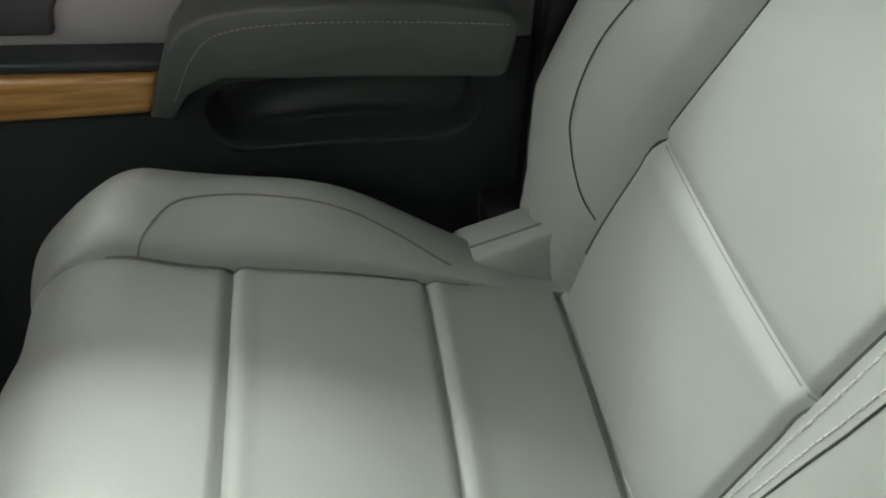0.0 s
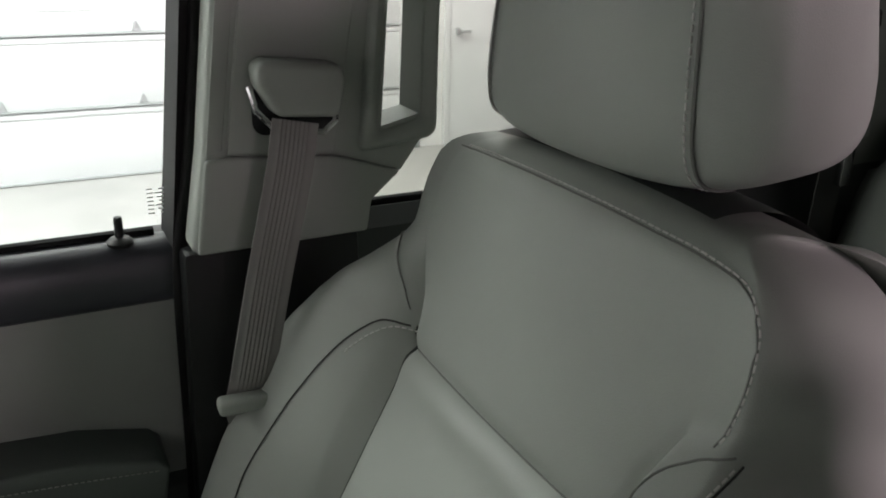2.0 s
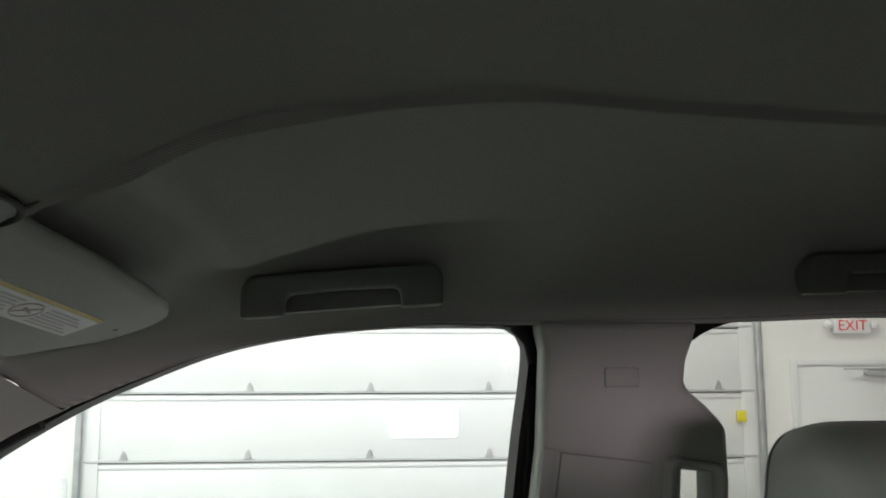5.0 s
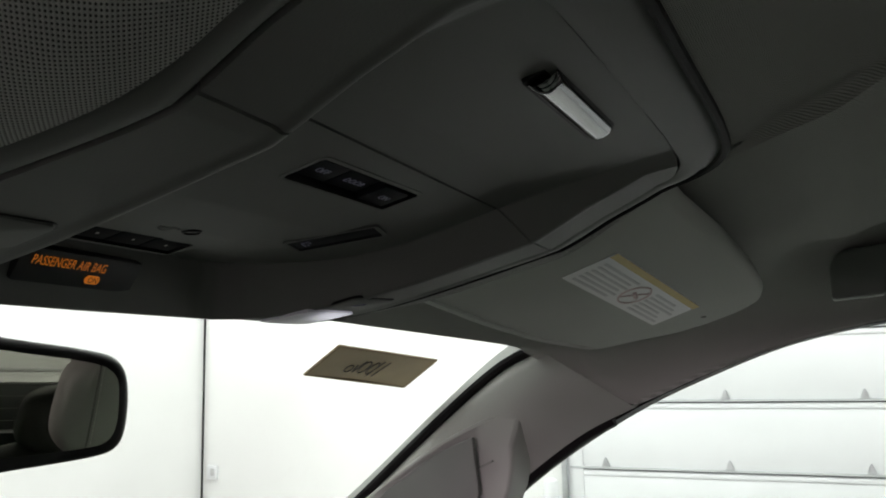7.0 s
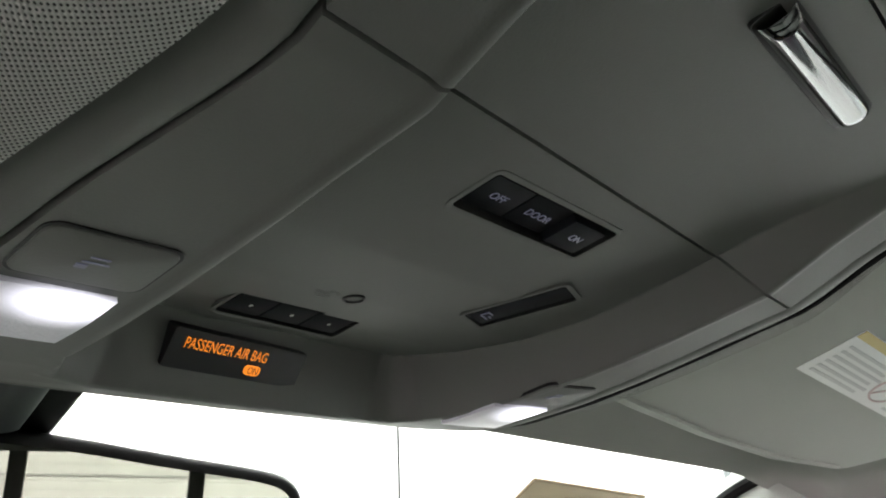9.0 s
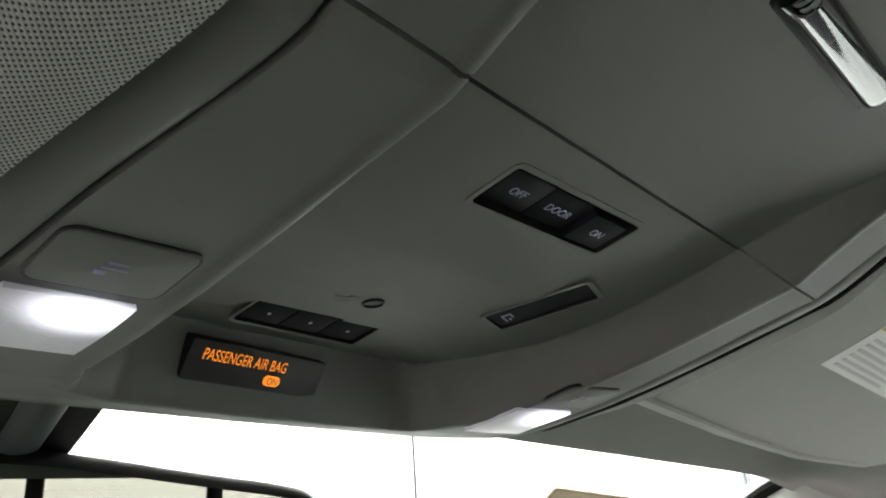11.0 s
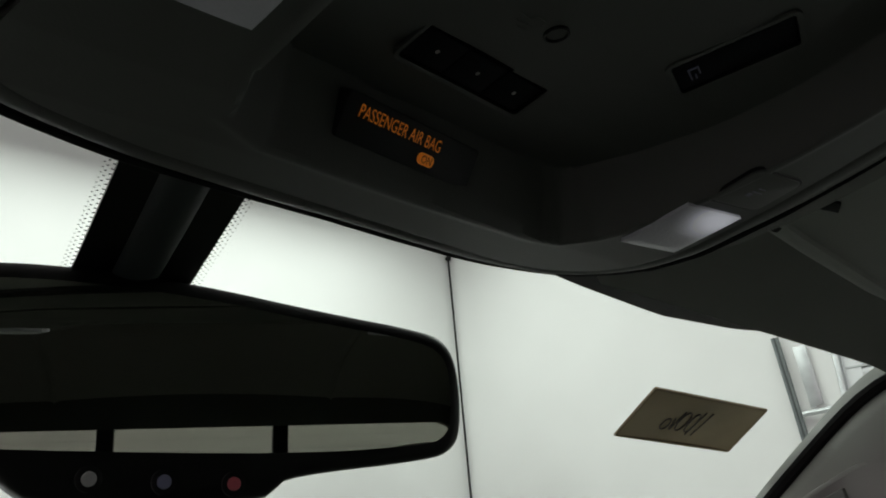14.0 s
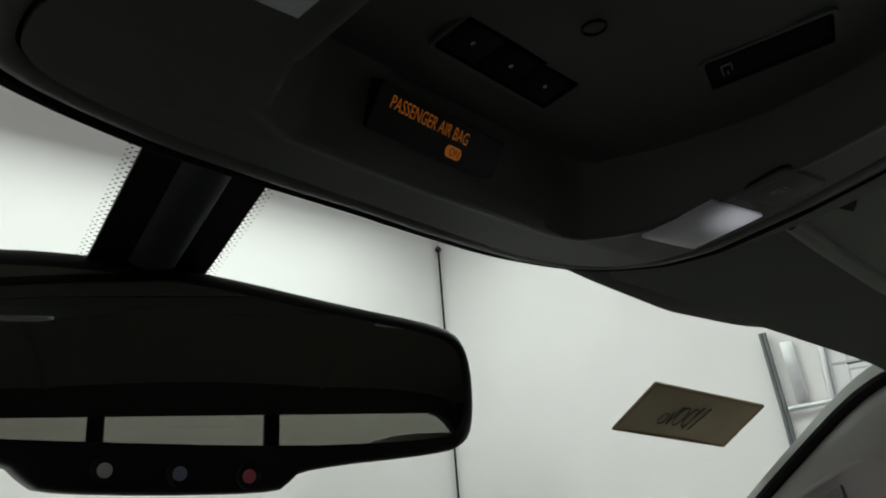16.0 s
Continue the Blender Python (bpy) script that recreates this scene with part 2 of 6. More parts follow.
def prism(outline, axis, c0, c1, bev=0.003, seg=2):
    bm = bmesh.new()
    bottom = [bm.verts.new(at3(axis, a, b, c0)) for a, b in outline]
    top = [bm.verts.new(at3(axis, a, b, c1)) for a, b in outline]
    n = len(outline)
    bm.faces.new(bottom)
    bm.faces.new(top[::-1])
    for i in range(n):
        bm.faces.new((bottom[i], bottom[(i + 1) % n], top[(i + 1) % n], top[i]))
    bmesh.ops.recalc_face_normals(bm, faces=bm.faces)
    if bev:
        sharp = [e for e in bm.edges if e.calc_face_angle(0) > 0.6]
        bmesh.ops.bevel(bm, geom=sharp, offset=bev, segments=seg, profile=0.5, affect="EDGES", clamp_overlap=True)
    return bm


def ring_prism(outer, inner, axis, c0, c1):
    """A plate with one hole: outer and inner outlines have the same number of points."""
    bm = bmesh.new()
    rows = [[bm.verts.new(at3(axis, a, b, c)) for a, b in o] for o, c in ((outer, c0), (outer, c1), (inner, c1), (inner, c0))]
    n = len(outer)
    for r in range(4):
        for i in range(n):
            bm.faces.new((rows[r][i], rows[r][(i + 1) % n], rows[(r + 1) % 4][(i + 1) % n], rows[(r + 1) % 4][i]))
    return bm


def rounded(x0, x1, y0, y1, r, n=6):
    """Outline of a rectangle with round corners."""
    out = []
    for cx, cy, a0 in ((x1 - r, y1 - r, 0), (x0 + r, y1 - r, 90), (x0 + r, y0 + r, 180), (x1 - r, y0 + r, 270)):
        out += [(cx + r * math.cos(radians(a0 + 90 * i / n)), cy + r * math.sin(radians(a0 + 90 * i / n))) for i in range(n + 1)]
    return out


def sheet(rows, thick=0.0, wrap_u=False, wrap_v=False):
    """A surface through rows of points; thick gives it a body behind."""
    bm = bmesh.new()
    vs = [[bm.verts.new(p) for p in row] for row in rows]
    nr, nc = len(rows), len(rows[0])
    for i in range(nr if wrap_v else nr - 1):
        for j in range(nc if wrap_u else nc - 1):
            bm.faces.new((vs[i][j], vs[i][(j + 1) % nc], vs[(i + 1) % nr][(j + 1) % nc], vs[(i + 1) % nr][j]))
    if thick:
        bmesh.ops.recalc_face_normals(bm, faces=bm.faces)
        bmesh.ops.solidify(bm, geom=bm.faces[:], thickness=thick)
    return bm


def spline(points, n):
    """n points along a smooth curve through the given ones (any dimension), evenly by length."""
    p = np.array(points, float)
    t = np.r_[0, np.cumsum(np.linalg.norm(np.diff(p, axis=0), axis=1) ** 0.5)]
    m = np.gradient(p, t, axis=0) if len(p) > 2 else np.tile((p[1] - p[0]) / (t[1] - t[0]), (2, 1))

    def at(s):
        i = np.clip(np.searchsorted(t, s, side="right") - 1, 0, len(t) - 2)
        h = t[i + 1] - t[i]
        k = ((s - t[i]) / h)[:, None]
        h = h[:, None]
        return (2 * k**3 - 3 * k**2 + 1) * p[i] + (k**3 - 2 * k**2 + k) * h * m[i] + (-2 * k**3 + 3 * k**2) * p[i + 1] + (k**3 - k**2) * h * m[i + 1]

    s = np.linspace(t[0], t[-1], 400)
    q = at(s)
    d = np.r_[0, np.cumsum(np.linalg.norm(np.diff(q, axis=0), axis=1))]
    return at(np.interp(np.linspace(0, d[-1], n), d, s))


def interp(x, xs, ys):
    return float(np.interp(x, xs, ys))


def smooth_step(a, b, x):
    k = min(1.0, max(0.0, (x - a) / (b - a)))
    return k * k * (3 - 2 * k)


def soften(outline, rounds=2):
    """Cuts the corners of a closed outline until it runs smoothly."""
    p = np.array(outline, float)
    for _ in range(rounds):
        q = np.roll(p, -1, axis=0)
        p = np.stack([0.75 * p + 0.25 * q, 0.25 * p + 0.75 * q], 1).reshape(-1, 2)
    return [tuple(v) for v in p]


def tube(path, radius, n=8, flat=1.0, up=(0, 0, 1), closed=False, caps=True, profile=None):
    """A round bar (or a bar of the given profile in side/up units) along a path."""
    pts = [Vector(p) for p in path]
    rows = []
    for i, p in enumerate(pts):
        a, b = pts[i - 1 if i or closed else 0], pts[(i + 1) % len(pts) if closed or i < len(pts) - 1 else i]
        way = (b - a).normalized()
        side = way.cross(Vector(up))
        side = side.normalized() if side.length > 1e-5 else way.orthogonal().normalized()
        top = side.cross(way).normalized()
        shape = profile or [(radius * math.cos(2 * math.pi * k / n), radius * flat * math.sin(2 * math.pi * k / n)) for k in range(n)]
        rows.append([p + side * u + top * v for u, v in shape])
    bm = sheet(rows, wrap_u=True, wrap_v=closed)
    if caps and not closed:
        bmesh.ops.holes_fill(bm, edges=[e for e in bm.edges if e.is_boundary], sides=0)
    return bm


def merge(*many):
    out = bmesh.new()
    for bm in many:
        me = bpy.data.meshes.new("x")
        bm.to_mesh(me)
        bm.free()
        out.from_mesh(me)
        bpy.data.meshes.remove(me)
    return out


def lathe(profile, centre, axis="z", n=24):
    rows = []
    for r, h in profile:
        rows.append([tuple(np.add(centre, at3(axis, r * math.cos(2 * math.pi * k / n), r * math.sin(2 * math.pi * k / n), h))) for k in range(n)])
    bm = sheet(rows, wrap_u=True)
    bmesh.ops.holes_fill(bm, edges=[e for e in bm.edges if e.is_boundary], sides=0)
    return bm


def words(text, size, m, depth=0.0003):
    """Lettering with the built-in font, its lower left corner at the pose m (drawing units)."""
    cu = bpy.data.curves.new("t", "FONT")
    cu.body, cu.size, cu.extrude = text, size, depth
    ob = new("t", cu)
    me = bpy.data.meshes.new_from_object(ob.evaluated_get(bpy.context.evaluated_depsgraph_get()))
    bm = bmesh.new()
    bm.from_mesh(me)
    bm.transform(m)
    bpy.data.objects.remove(ob)
    bpy.data.curves.remove(cu)
    bpy.data.meshes.remove(me)
    return bm


def stitches(path, step=0.0062, length=0.0042, radius=0.0007, lift=(0, 0, 0)):
    """A row of single stitches along a path."""
    p = np.array(path, float) + lift
    d = np.r_[0, np.cumsum(np.linalg.norm(np.diff(p, axis=0), axis=1))]
    bms = []
    for s in np.arange(0, d[-1] - length, step):
        a, b = [np.array([np.interp(v, d, p[:, k]) for k in range(3)]) for v in (s, s + length)]
        bms.append(tube([a, b], radius, 5, up=(0.3, 0.5, 0.8)))
    return merge(*bms)

# ---- the workshop round the truck ----
GROUND, DOOR_X, CEILING = -0.69, 6.5, 5.4


def workshop():
    lone("floor", bx(-9, 9, -9.5, 9, GROUND - 0.2, GROUND, 0), CONCRETE, "smooth grey concrete workshop floor", "floor", "structure")
    lone("ceiling", bx(-7, 6.8, -8, 6.6, CEILING, CEILING + 0.2, 0), WALL, "white workshop ceiling", "ceiling", "structure")
    lone("wall_front", bx(-7, 6.5, 6.3, 6.5, GROUND, CEILING, 0), WALL, "plain white painted workshop wall", "wall", "structure")
    # The opening and its window frame are unseen, added to house the pink lamp.
    lone("wall_left", merge(bx(-7.2, -7, -8, -2.4, GROUND, CEILING, 0), bx(-7.2, -7, 1.2, 6.5, GROUND, CEILING, 0), bx(-7.2, -7, -2.4, 1.2, GROUND, 0.85, 0), bx(-7.2, -7, -2.4, 1.2, 2.05, CEILING, 0)), WALL, "white painted workshop wall with an added opening at the side lamp", "wall", "structure")
    added_window = thing("added_window_1", (-7.1, -0.6, 0.85), "unseen window in a white frame, added round the pink side lamp", "window", "", "structure")
    for y in (-2.4, -0.63, 1.14):
        part("window_frame", bx(-7.12, -7.02, y, y + 0.06, 0.85, 2.05, 0.006), DOOR_PAINT, added_window)
    part("window_sill", bx(-7.12, -6.97, -2.4, 1.2, 0.82, 0.855, 0.006), DOOR_PAINT, added_window)
    lone("wall_rear", bx(-7, 6.5, -8, -7.8, GROUND, CEILING, 0), WALL, "plain white painted workshop wall", "wall", "structure")
    lone("wall_right_front", bx(6.5, 6.7, 2.45, 6.5, GROUND, CEILING, 0), WALL, "white painted wall beside the sectional door", "wall", "structure")
    lone("wall_right_rear", bx(6.5, 6.7, -8, -3.1, GROUND, CEILING, 0), WALL, "white painted wall with an exit door", "wall", "structure")
    lone("wall_right_over_door", bx(6.5, 6.7, -3.1, 2.45, 2.56, CEILING, 0), WALL, "white painted wall over the sectional door", "wall", "structure")
    pole = thing("pull_cord", (6.46, 6.26, GROUND), "thin black cord with a knob beside the white wall", "cord")
    part("cord", tube([(6.46, 6.26, GROUND), (6.46, 6.26, 3.95)], 0.011, 8), BLACK, pole)
    part("knob", lathe([(0.0, 3.93), (0.03, 3.95), (0.035, 3.975), (0.02, 4.0), (0.0, 4.01)], (6.46, 6.26, 0), n=12), BLACK, pole, "round knob at the cord's end")
    lone("baseboard", bx(6.47, 6.498, -7.8, -4.42, GROUND, GROUND + 0.16, 0.004), BASE_TAN, "tan base strip along the white wall", "baseboard", "structure")


def sectional_door(x, y0, y1, name, along="x"):
    """Overhead door of wide flat sections, with hinges, end stiles and tracks."""
    door = thing(name, (x, (y0 + y1) / 2, GROUND) if along == "x" else ((y0 + y1) / 2, x, GROUND),
                 "closed white sectional overhead door with steel hinges", "overhead door")
    s = 1 if along == "x" else -1

    def put(name, a, b, y0, y1, z0, z1, bev, mat, parent=door, label=""):
        lo, hi = x + s * a, x + s * b
        bm = bx(lo, hi, y0, y1, z0, z1, bev) if along == "x" else bx(y0, y1, lo, hi, z0, z1, bev)
        return part(name, bm, mat, parent, label)

    for k in range(6):
        z0 = GROUND + 0.53 * k
        section = put("section", 0.03, 0.075, y0, y1, z0 + 0.004, z0 + 0.526, 0.004, DOOR_PAINT)
        put("top_rail", 0.022, 0.0295, y0, y1, z0 + 0.485, z0 + 0.518, 0.003, DOOR_PAINT, section)
        put("bottom_lip", 0.012, 0.0295, y0, y1, z0 + 0.005, z0 + 0.022, 0.003, DOOR_EDGE, section)
    n = 6
    for k in range(1, 6):
        z = GROUND + 0.53 * k
        for j in range(n):
            y = y1 - 0.30 - j * (y1 - y0 - 0.6) / (n - 1)
            put("hinge", 0.008, 0.0295, y - 0.032, y + 0.032, z + 0.024, z + 0.034, 0.002, DULL_METAL)
            hat = prism([(y - 0.028, z + 0.0345), (y + 0.028, z + 0.0345), (y + 0.014, z + 0.075), (y, z + 0.098), (y - 0.014, z + 0.075)], "x", x + s * 0.012, x + s * 0.0295, 0.002)
            if along != "x":
                hat.free()
            else:
                part("hinge_leaf", hat, DULL_METAL, door)
    for y in (y0 - 0.06, y1 + 0.02):
        put("track", -0.03, 0.03, y, y + 0.04, GROUND, 2.6, 0.004, DULL_METAL)
        put("jamb", 0.03, 0.075, y - 0.03, y + 0.07, GROUND, 2.6, 0.004, DOOR_PAINT)
    for y in (y0, y1 - 0.11):
        put("end_stile", 0.018, 0.0295, y, y + 0.11, GROUND + 0.05, 2.48, 0.003, DOOR_PAINT)
    return door


workshop()
right_door = sectional_door(DOOR_X, -3.02, 2.38, "sectional_door")
for shift in (0.0, 0.032):
    part("guide_rail", tube([(6.45, 2.735 + shift, 1.20), (6.45, 2.76 + shift, 1.60), (6.45, 2.82 + shift, 2.30)], 0.016, 8), STEEL_DARK, right_door, "dark steel guide rail")
part("guide_bracket", prism([(2.62, 2.20), (2.72, 2.20), (2.68, 1.72), (2.58, 1.74)], "x", 6.46, 6.475, 0.003), DULL_METAL, right_door, "steel bracket plate")
part("guide_arm", tube([(6.44, 2.74, 1.68), (6.44, 2.08, 1.71)], 0.022, 8), DULL_METAL, right_door, "steel cross arm")
part("window_pane", prism(rounded(-0.545, 0.0, 0.55, 0.80, 0.03), "x", 6.518, 6.529, 0.003), glowing("lit_door_pane", (1, 1, 1), 1.5), right_door, "bright white rounded window pane")
rear_door_shop = sectional_door(-7.75, -4.5, 4.5, "sectional_door", "y")
lone("yellow_tag", bx(6.49, 6.517, -2.93, -2.86, 0.66, 0.75, 0.002), YELLOW, "small yellow sticker on the door's track", "sticker")
bollard = thing("bollard", (6.15, 2.42, GROUND), "white painted round bollard beside the door track", "bollard")
part("post", lathe([(0.06, GROUND), (0.06, 0.29), (0.05, 0.32), (0.025, 0.335), (0.0, 0.338)], (6.15, 2.42, 0)), DOOR_PAINT, bollard)

exit_door = thing("exit_door", (6.5, -3.83, GROUND), "closed white steel exit door with a closer", "door", "", "structure")
part("leaf", bx(6.475, 6.499, -4.29, -3.37, GROUND + 0.01, 1.12, 0.003), DOOR_PAINT, exit_door)
part("frame", merge(bx(6.462, 6.499, -3.37, -3.32, GROUND, 1.17, 0.003), bx(6.462, 6.499, -4.34, -4.29, GROUND, 1.17, 0.003), bx(6.462, 6.499, -4.29, -3.37, 1.12, 1.17, 0.003)), DOOR_PAINT, exit_door)
part("closer", merge(bx(6.42, 6.474, -4.2, -3.95, 1.04, 1.09, 0.006), bx(6.40, 6.42, -4.2, -3.75, 1.085, 1.10, 0.002)), DULL_METAL, exit_door, "grey door closer")
part("handle", merge(bx(6.43, 6.474, -3.46, -3.42, 0.28, 0.34, 0.006), tube([(6.44, -3.44, 0.31), (6.44, -3.56, 0.31)], 0.012)), DULL_METAL, exit_door)
sign = thing("exit_sign", (6.47, -3.86, 1.455), "white exit sign with red letters", "sign")
part("case", bx(6.45, 6.499, -4.02, -3.70, 1.385, 1.525, 0.006), DOOR_PAINT, sign)
mt = Matrix(((0, 0, -1, 6.448), (-1, 0, 0, -3.735), (0, 1, 0, 1.41), (0, 0, 0, 1)))
part("lettering", words("EXIT", 0.125, mt, 0.001), SIGN_RED, sign, "red letters", False)
for y in (-3.66, -4.06):
    part("lamp_head", lathe([(0.0, 0), (0.03, 0.005), (0.035, 0.03), (0.02, 0.05), (0.0, 0.052)], (6.46, y, 1.43)), DOOR_PAINT, sign)
box = thing("wall_switch", (6.49, 6.1, 0.16), "small white wall switch with a dark display", "switch")
part("case", bx(6.46, 6.499, 6.08, 6.2, 0.16, 0.30, 0.006), DOOR_PAINT, box)
part("screen", bx(6.455, 6.462, 6.10, 6.15, 0.20, 0.27, 0.001), LABEL_GREY, box)
for x0, y0, sx, sy in ((2.6, 5.0, 6.0, 0.3), (4.2, 0.3, 0.3, 7.0), (2.0, -4.6, 6.0, 0.3), (-3.6, 0.0, 0.3, 7.0)):
    lamp = thing("ceiling_light", (x0, y0, CEILING), "long white workshop strip light hung from the ceiling", "ceiling light", "workshop lights")
    part("housing", bx(x0 - sx / 2, x0 + sx / 2, y0 - sy / 2, y0 + sy / 2, 4.12, 4.18, 0.01), DOOR_PAINT, lamp)
    for s in (-0.4, 0.4):
        part("rod", tube([(x0 + s * sx, y0 + s * sy, 4.175), (x0 + s * sx, y0 + s * sy, CEILING)], 0.008, 6), DULL_METAL, lamp)



def wall_light():
    """Flat unlit light tray with two long slots, held aslant off the wall."""
    tray = thing("wall_light_tray", (4.29, 5.25, 2.35), "flat grey metal light tray held off the wall on two arms", "wall light")
    M = Matrix.Translation((4.29, 5.25, 2.35)) @ Matrix.Rotation(radians(12.4), 4, "Z")
    skew = 0.10

    def put(x0, x1, y0, y1, z0, z1, bev):
        bm = bx(x0, x1, y0, y1, z0, z1, bev)
        for w in bm.verts:
            w.co.x += skew * w.co.y
        bm.transform(M)
        return bm

    part("tray", put(-0.77, 0.77, -0.36, 0.36, 0.0, 0.05, 0.01), TRAY_GREY, tray)
    for y in (-0.20, 0.06):
        part("slot", put(-0.66, 0.62, y - 0.012, y + 0.012, -0.004, 0.002, 0.001), DOOR_EDGE, tray, "narrow grey slot")
    for x in (-0.6, 0.6):
        p = M @ Vector((x, 0.30, 0.03))
        part("arm", tube([p, (p.x, 6.305, p.z)], 0.012, 6), DULL_METAL, tray)


wall_light()

# ---- cab of the truck: roof, glass, pillars ----
XC = 0.005  # the cab's middle line


EDGE_CURVE = spline([(-1.1, 1.19), (-0.85, 1.215), (-0.75, 1.232), (-0.3, 1.222), (-0.1, 1.220), (0.0, 1.2195), (0.07, 1.2145), (0.14, 1.2085), (0.24, 1.187), (0.335, 1.153), (0.375, 1.136), (0.398, 1.129), (0.42, 1.140), (0.45, 1.161), (0.482, 1.184), (0.51, 1.203)], 300)


def top_edge(y):
    """Height of the roof lining's lower edge over the doors."""
    return interp(y, EDGE_CURVE[:, 0], EDGE_CURVE[:, 1])


# heights of the lining over the seats, beside the visors and down to the console; its crease's distance from the middle
SIDE_CURVE = spline([(-1.12, 1.22), (-1.0, 1.30), (-0.8, 1.35), (-0.4, 1.365), (0.0, 1.347), (0.06, 1.338), (0.13, 1.316), (0.157, 1.306), (0.18, 1.297), (0.21, 1.290), (0.25, 1.283), (0.30, 1.276), (0.36, 1.263), (0.43, 1.243), (0.47, 1.228), (0.52, 1.199)], 200)
MIDDLE_CURVE = spline([(-1.12, 1.22), (-1.0, 1.30), (-0.8, 1.35), (-0.4, 1.365), (0.0, 1.347), (0.06, 1.338), (0.13, 1.316), (0.151, 1.3036), (0.175, 1.288), (0.193, 1.274), (0.21, 1.2615), (0.222, 1.2555), (0.25, 1.2490), (0.275, 1.2380), (0.30, 1.2250), (0.34, 1.2150), (0.375, 1.2075), (0.40, 1.2035), (0.44, 1.2010), (0.465, 1.2060), (0.49, 1.2160), (0.52, 1.2210)], 260)
CREASE_CURVE = spline([(-1.1, 0.30), (-0.75, 0.30), (-0.45, 0.28), (-0.25, 0.245), (-0.13, 0.210), (-0.04, 0.176), (0.02, 0.171), (0.07, 0.164), (0.128, 0.142), (0.151, 0.132), (0.175, 0.127), (0.193, 0.120), (0.212, 0.118), (0.235, 0.135), (0.26, 0.155), (0.30, 0.163), (0.52, 0.172)], 260)


def middle(y):
    return interp(y, MIDDLE_CURVE[:, 0], MIDDLE_CURVE[:, 1])


def crease(y, passenger=True):
    c = interp(y, CREASE_CURVE[:, 0], CREASE_CURVE[:, 1])
    return c if passenger else c + (max(0.1325, 0.1345 + 0.17 * (y - 0.297)) - c) * smooth_step(0.212, 0.235, y)


def edge_x(y):
    return interp(y, [-1.1, -0.85, -0.1, 0.3, 0.398, 0.482, 0.51], [0.62, 0.655, 0.655, 0.656, 0.660, 0.632, 0.622])


def roof(x, y):
    passenger = x > XC
    a, c, e = abs(x - XC), crease(y, passenger), edge_x(y)
    beside = smooth_step(0.215, 0.245, y)
    if y > 0.228 and y < 0.47 and a < (0.118 if passenger else c - 0.005):
        return middle(y) + 0.05
    sag = 0.012 * smooth_step(0.215, 0.17, y)
    centre = middle(y) - sag * min(1.0, a / c) ** 2
    if not passenger:
        centre -= 0.0042 * beside
    k = min(1.0, max(0.0, a - c) / (e - c))
    power = 2.3 + 12.0 * smooth_step(0.42, 0.50, y)
    side = top_edge(y) + (interp(y, SIDE_CURVE[:, 0], SIDE_CURVE[:, 1]) - sag - top_edge(y)) * max(0.0, 1 - k**power) ** 0.5 - 0.03 * max(0.0, a - 0.2) * smooth_step(0.44, 0.50, y)
    if y < 0.13:
        z = centre if a < c else side
    else:
        a0, a1 = (c, c + 0.07 - 0.064 * beside) if passenger else (c - 0.002, c + 0.07 + 0.03 * beside)
        z = centre + (side - centre) * smooth_step(a0 - 0.008 * beside * passenger, a1, a)
    z -= 0.0052 * math.exp(-(((a - c) / 0.0045) ** 2)) * smooth_step(0.24, 0.20, y)
    return z + 0.026 * math.exp(-(((a - 0.560) / 0.045) ** 2)) * smooth_step(-0.15, -0.04, y) * smooth_step(0.30, 0.16, y)


def headliner():
    rows = []
    for y in np.r_[np.linspace(-1.1, 0.10, 80), np.linspace(0.105, 0.508, 110)]:
        xs = []
        for s in (-1, 1):
            c, e = crease(y, s > 0), edge_x(y)
            half = list(np.linspace(0, c - 0.014, 12)) + [c + k for k in np.linspace(-0.012, 0.012, 13)] + [c + 0.014 + (e - c - 0.014) * math.sin(k * math.pi / 2 / 44) for k in range(1, 45)]
            xs += [XC - h for h in half[::-1]] if s < 0 else [XC + h for h in half[1:]]
        rows.append([(x, y, roof(x, y)) for x in xs])
    bm = sheet(rows)
    bmesh.ops.recalc_face_normals(bm, faces=bm.faces)
    return bm


lone("ceiling", headliner(), HEADLINER, "grey woven fabric headliner with a raised middle", "headliner", "structure")
shell = sheet([[(x, y, roof(max(-0.62, min(0.62, x)), max(-1.08, min(0.5, y))) + 0.02 + 0.05 * (1 - (x / 0.7) ** 2)) for x in np.linspace(-0.72, 0.72, 24)] for y in np.linspace(-1.16, 0.51, 40)])
lone("roof_panel", shell, BLACK, "outer roof panel over the headliner", "roof", "structure")


def glass_z(y):
    return interp(y, [0.50, 0.51, 0.58, 0.66, 0.73, 0.85, 1.25], [1.226, 1.224, 1.205, 1.186, 1.160, 1.10, 0.86])


def windshield():
    rows = []
    for y in np.linspace(0.505, 1.25, 40):
        w = interp(y, [0.5, 0.74, 1.25], [0.68, 0.78, 0.82])
        rows.append([(x, y - 0.05 * (x / 0.8) ** 2 * (y - 0.5), glass_z(y)) for x in np.linspace(-w, w, 30)])
    ob = lone("windshield", sheet(rows, 0.004), GLASS, "clear raked windshield", "windshield", "structure")
    ob.visible_shadow = False
    return ob


shield = windshield()


def on_glass(x, y, lift=0.0):
    return (x, y, glass_z(y) - lift)


# black band along the glass's top edge, and the black patch above the mirror with its dotted rim
def band(xa, xb, ya, yb, lift, n=20):
    return sheet([[on_glass(x, ya(x) + (yb(x) - ya(x)) * k / 4, lift) for x in np.linspace(xa, xb, n)] for k in range(5)], 0.001)


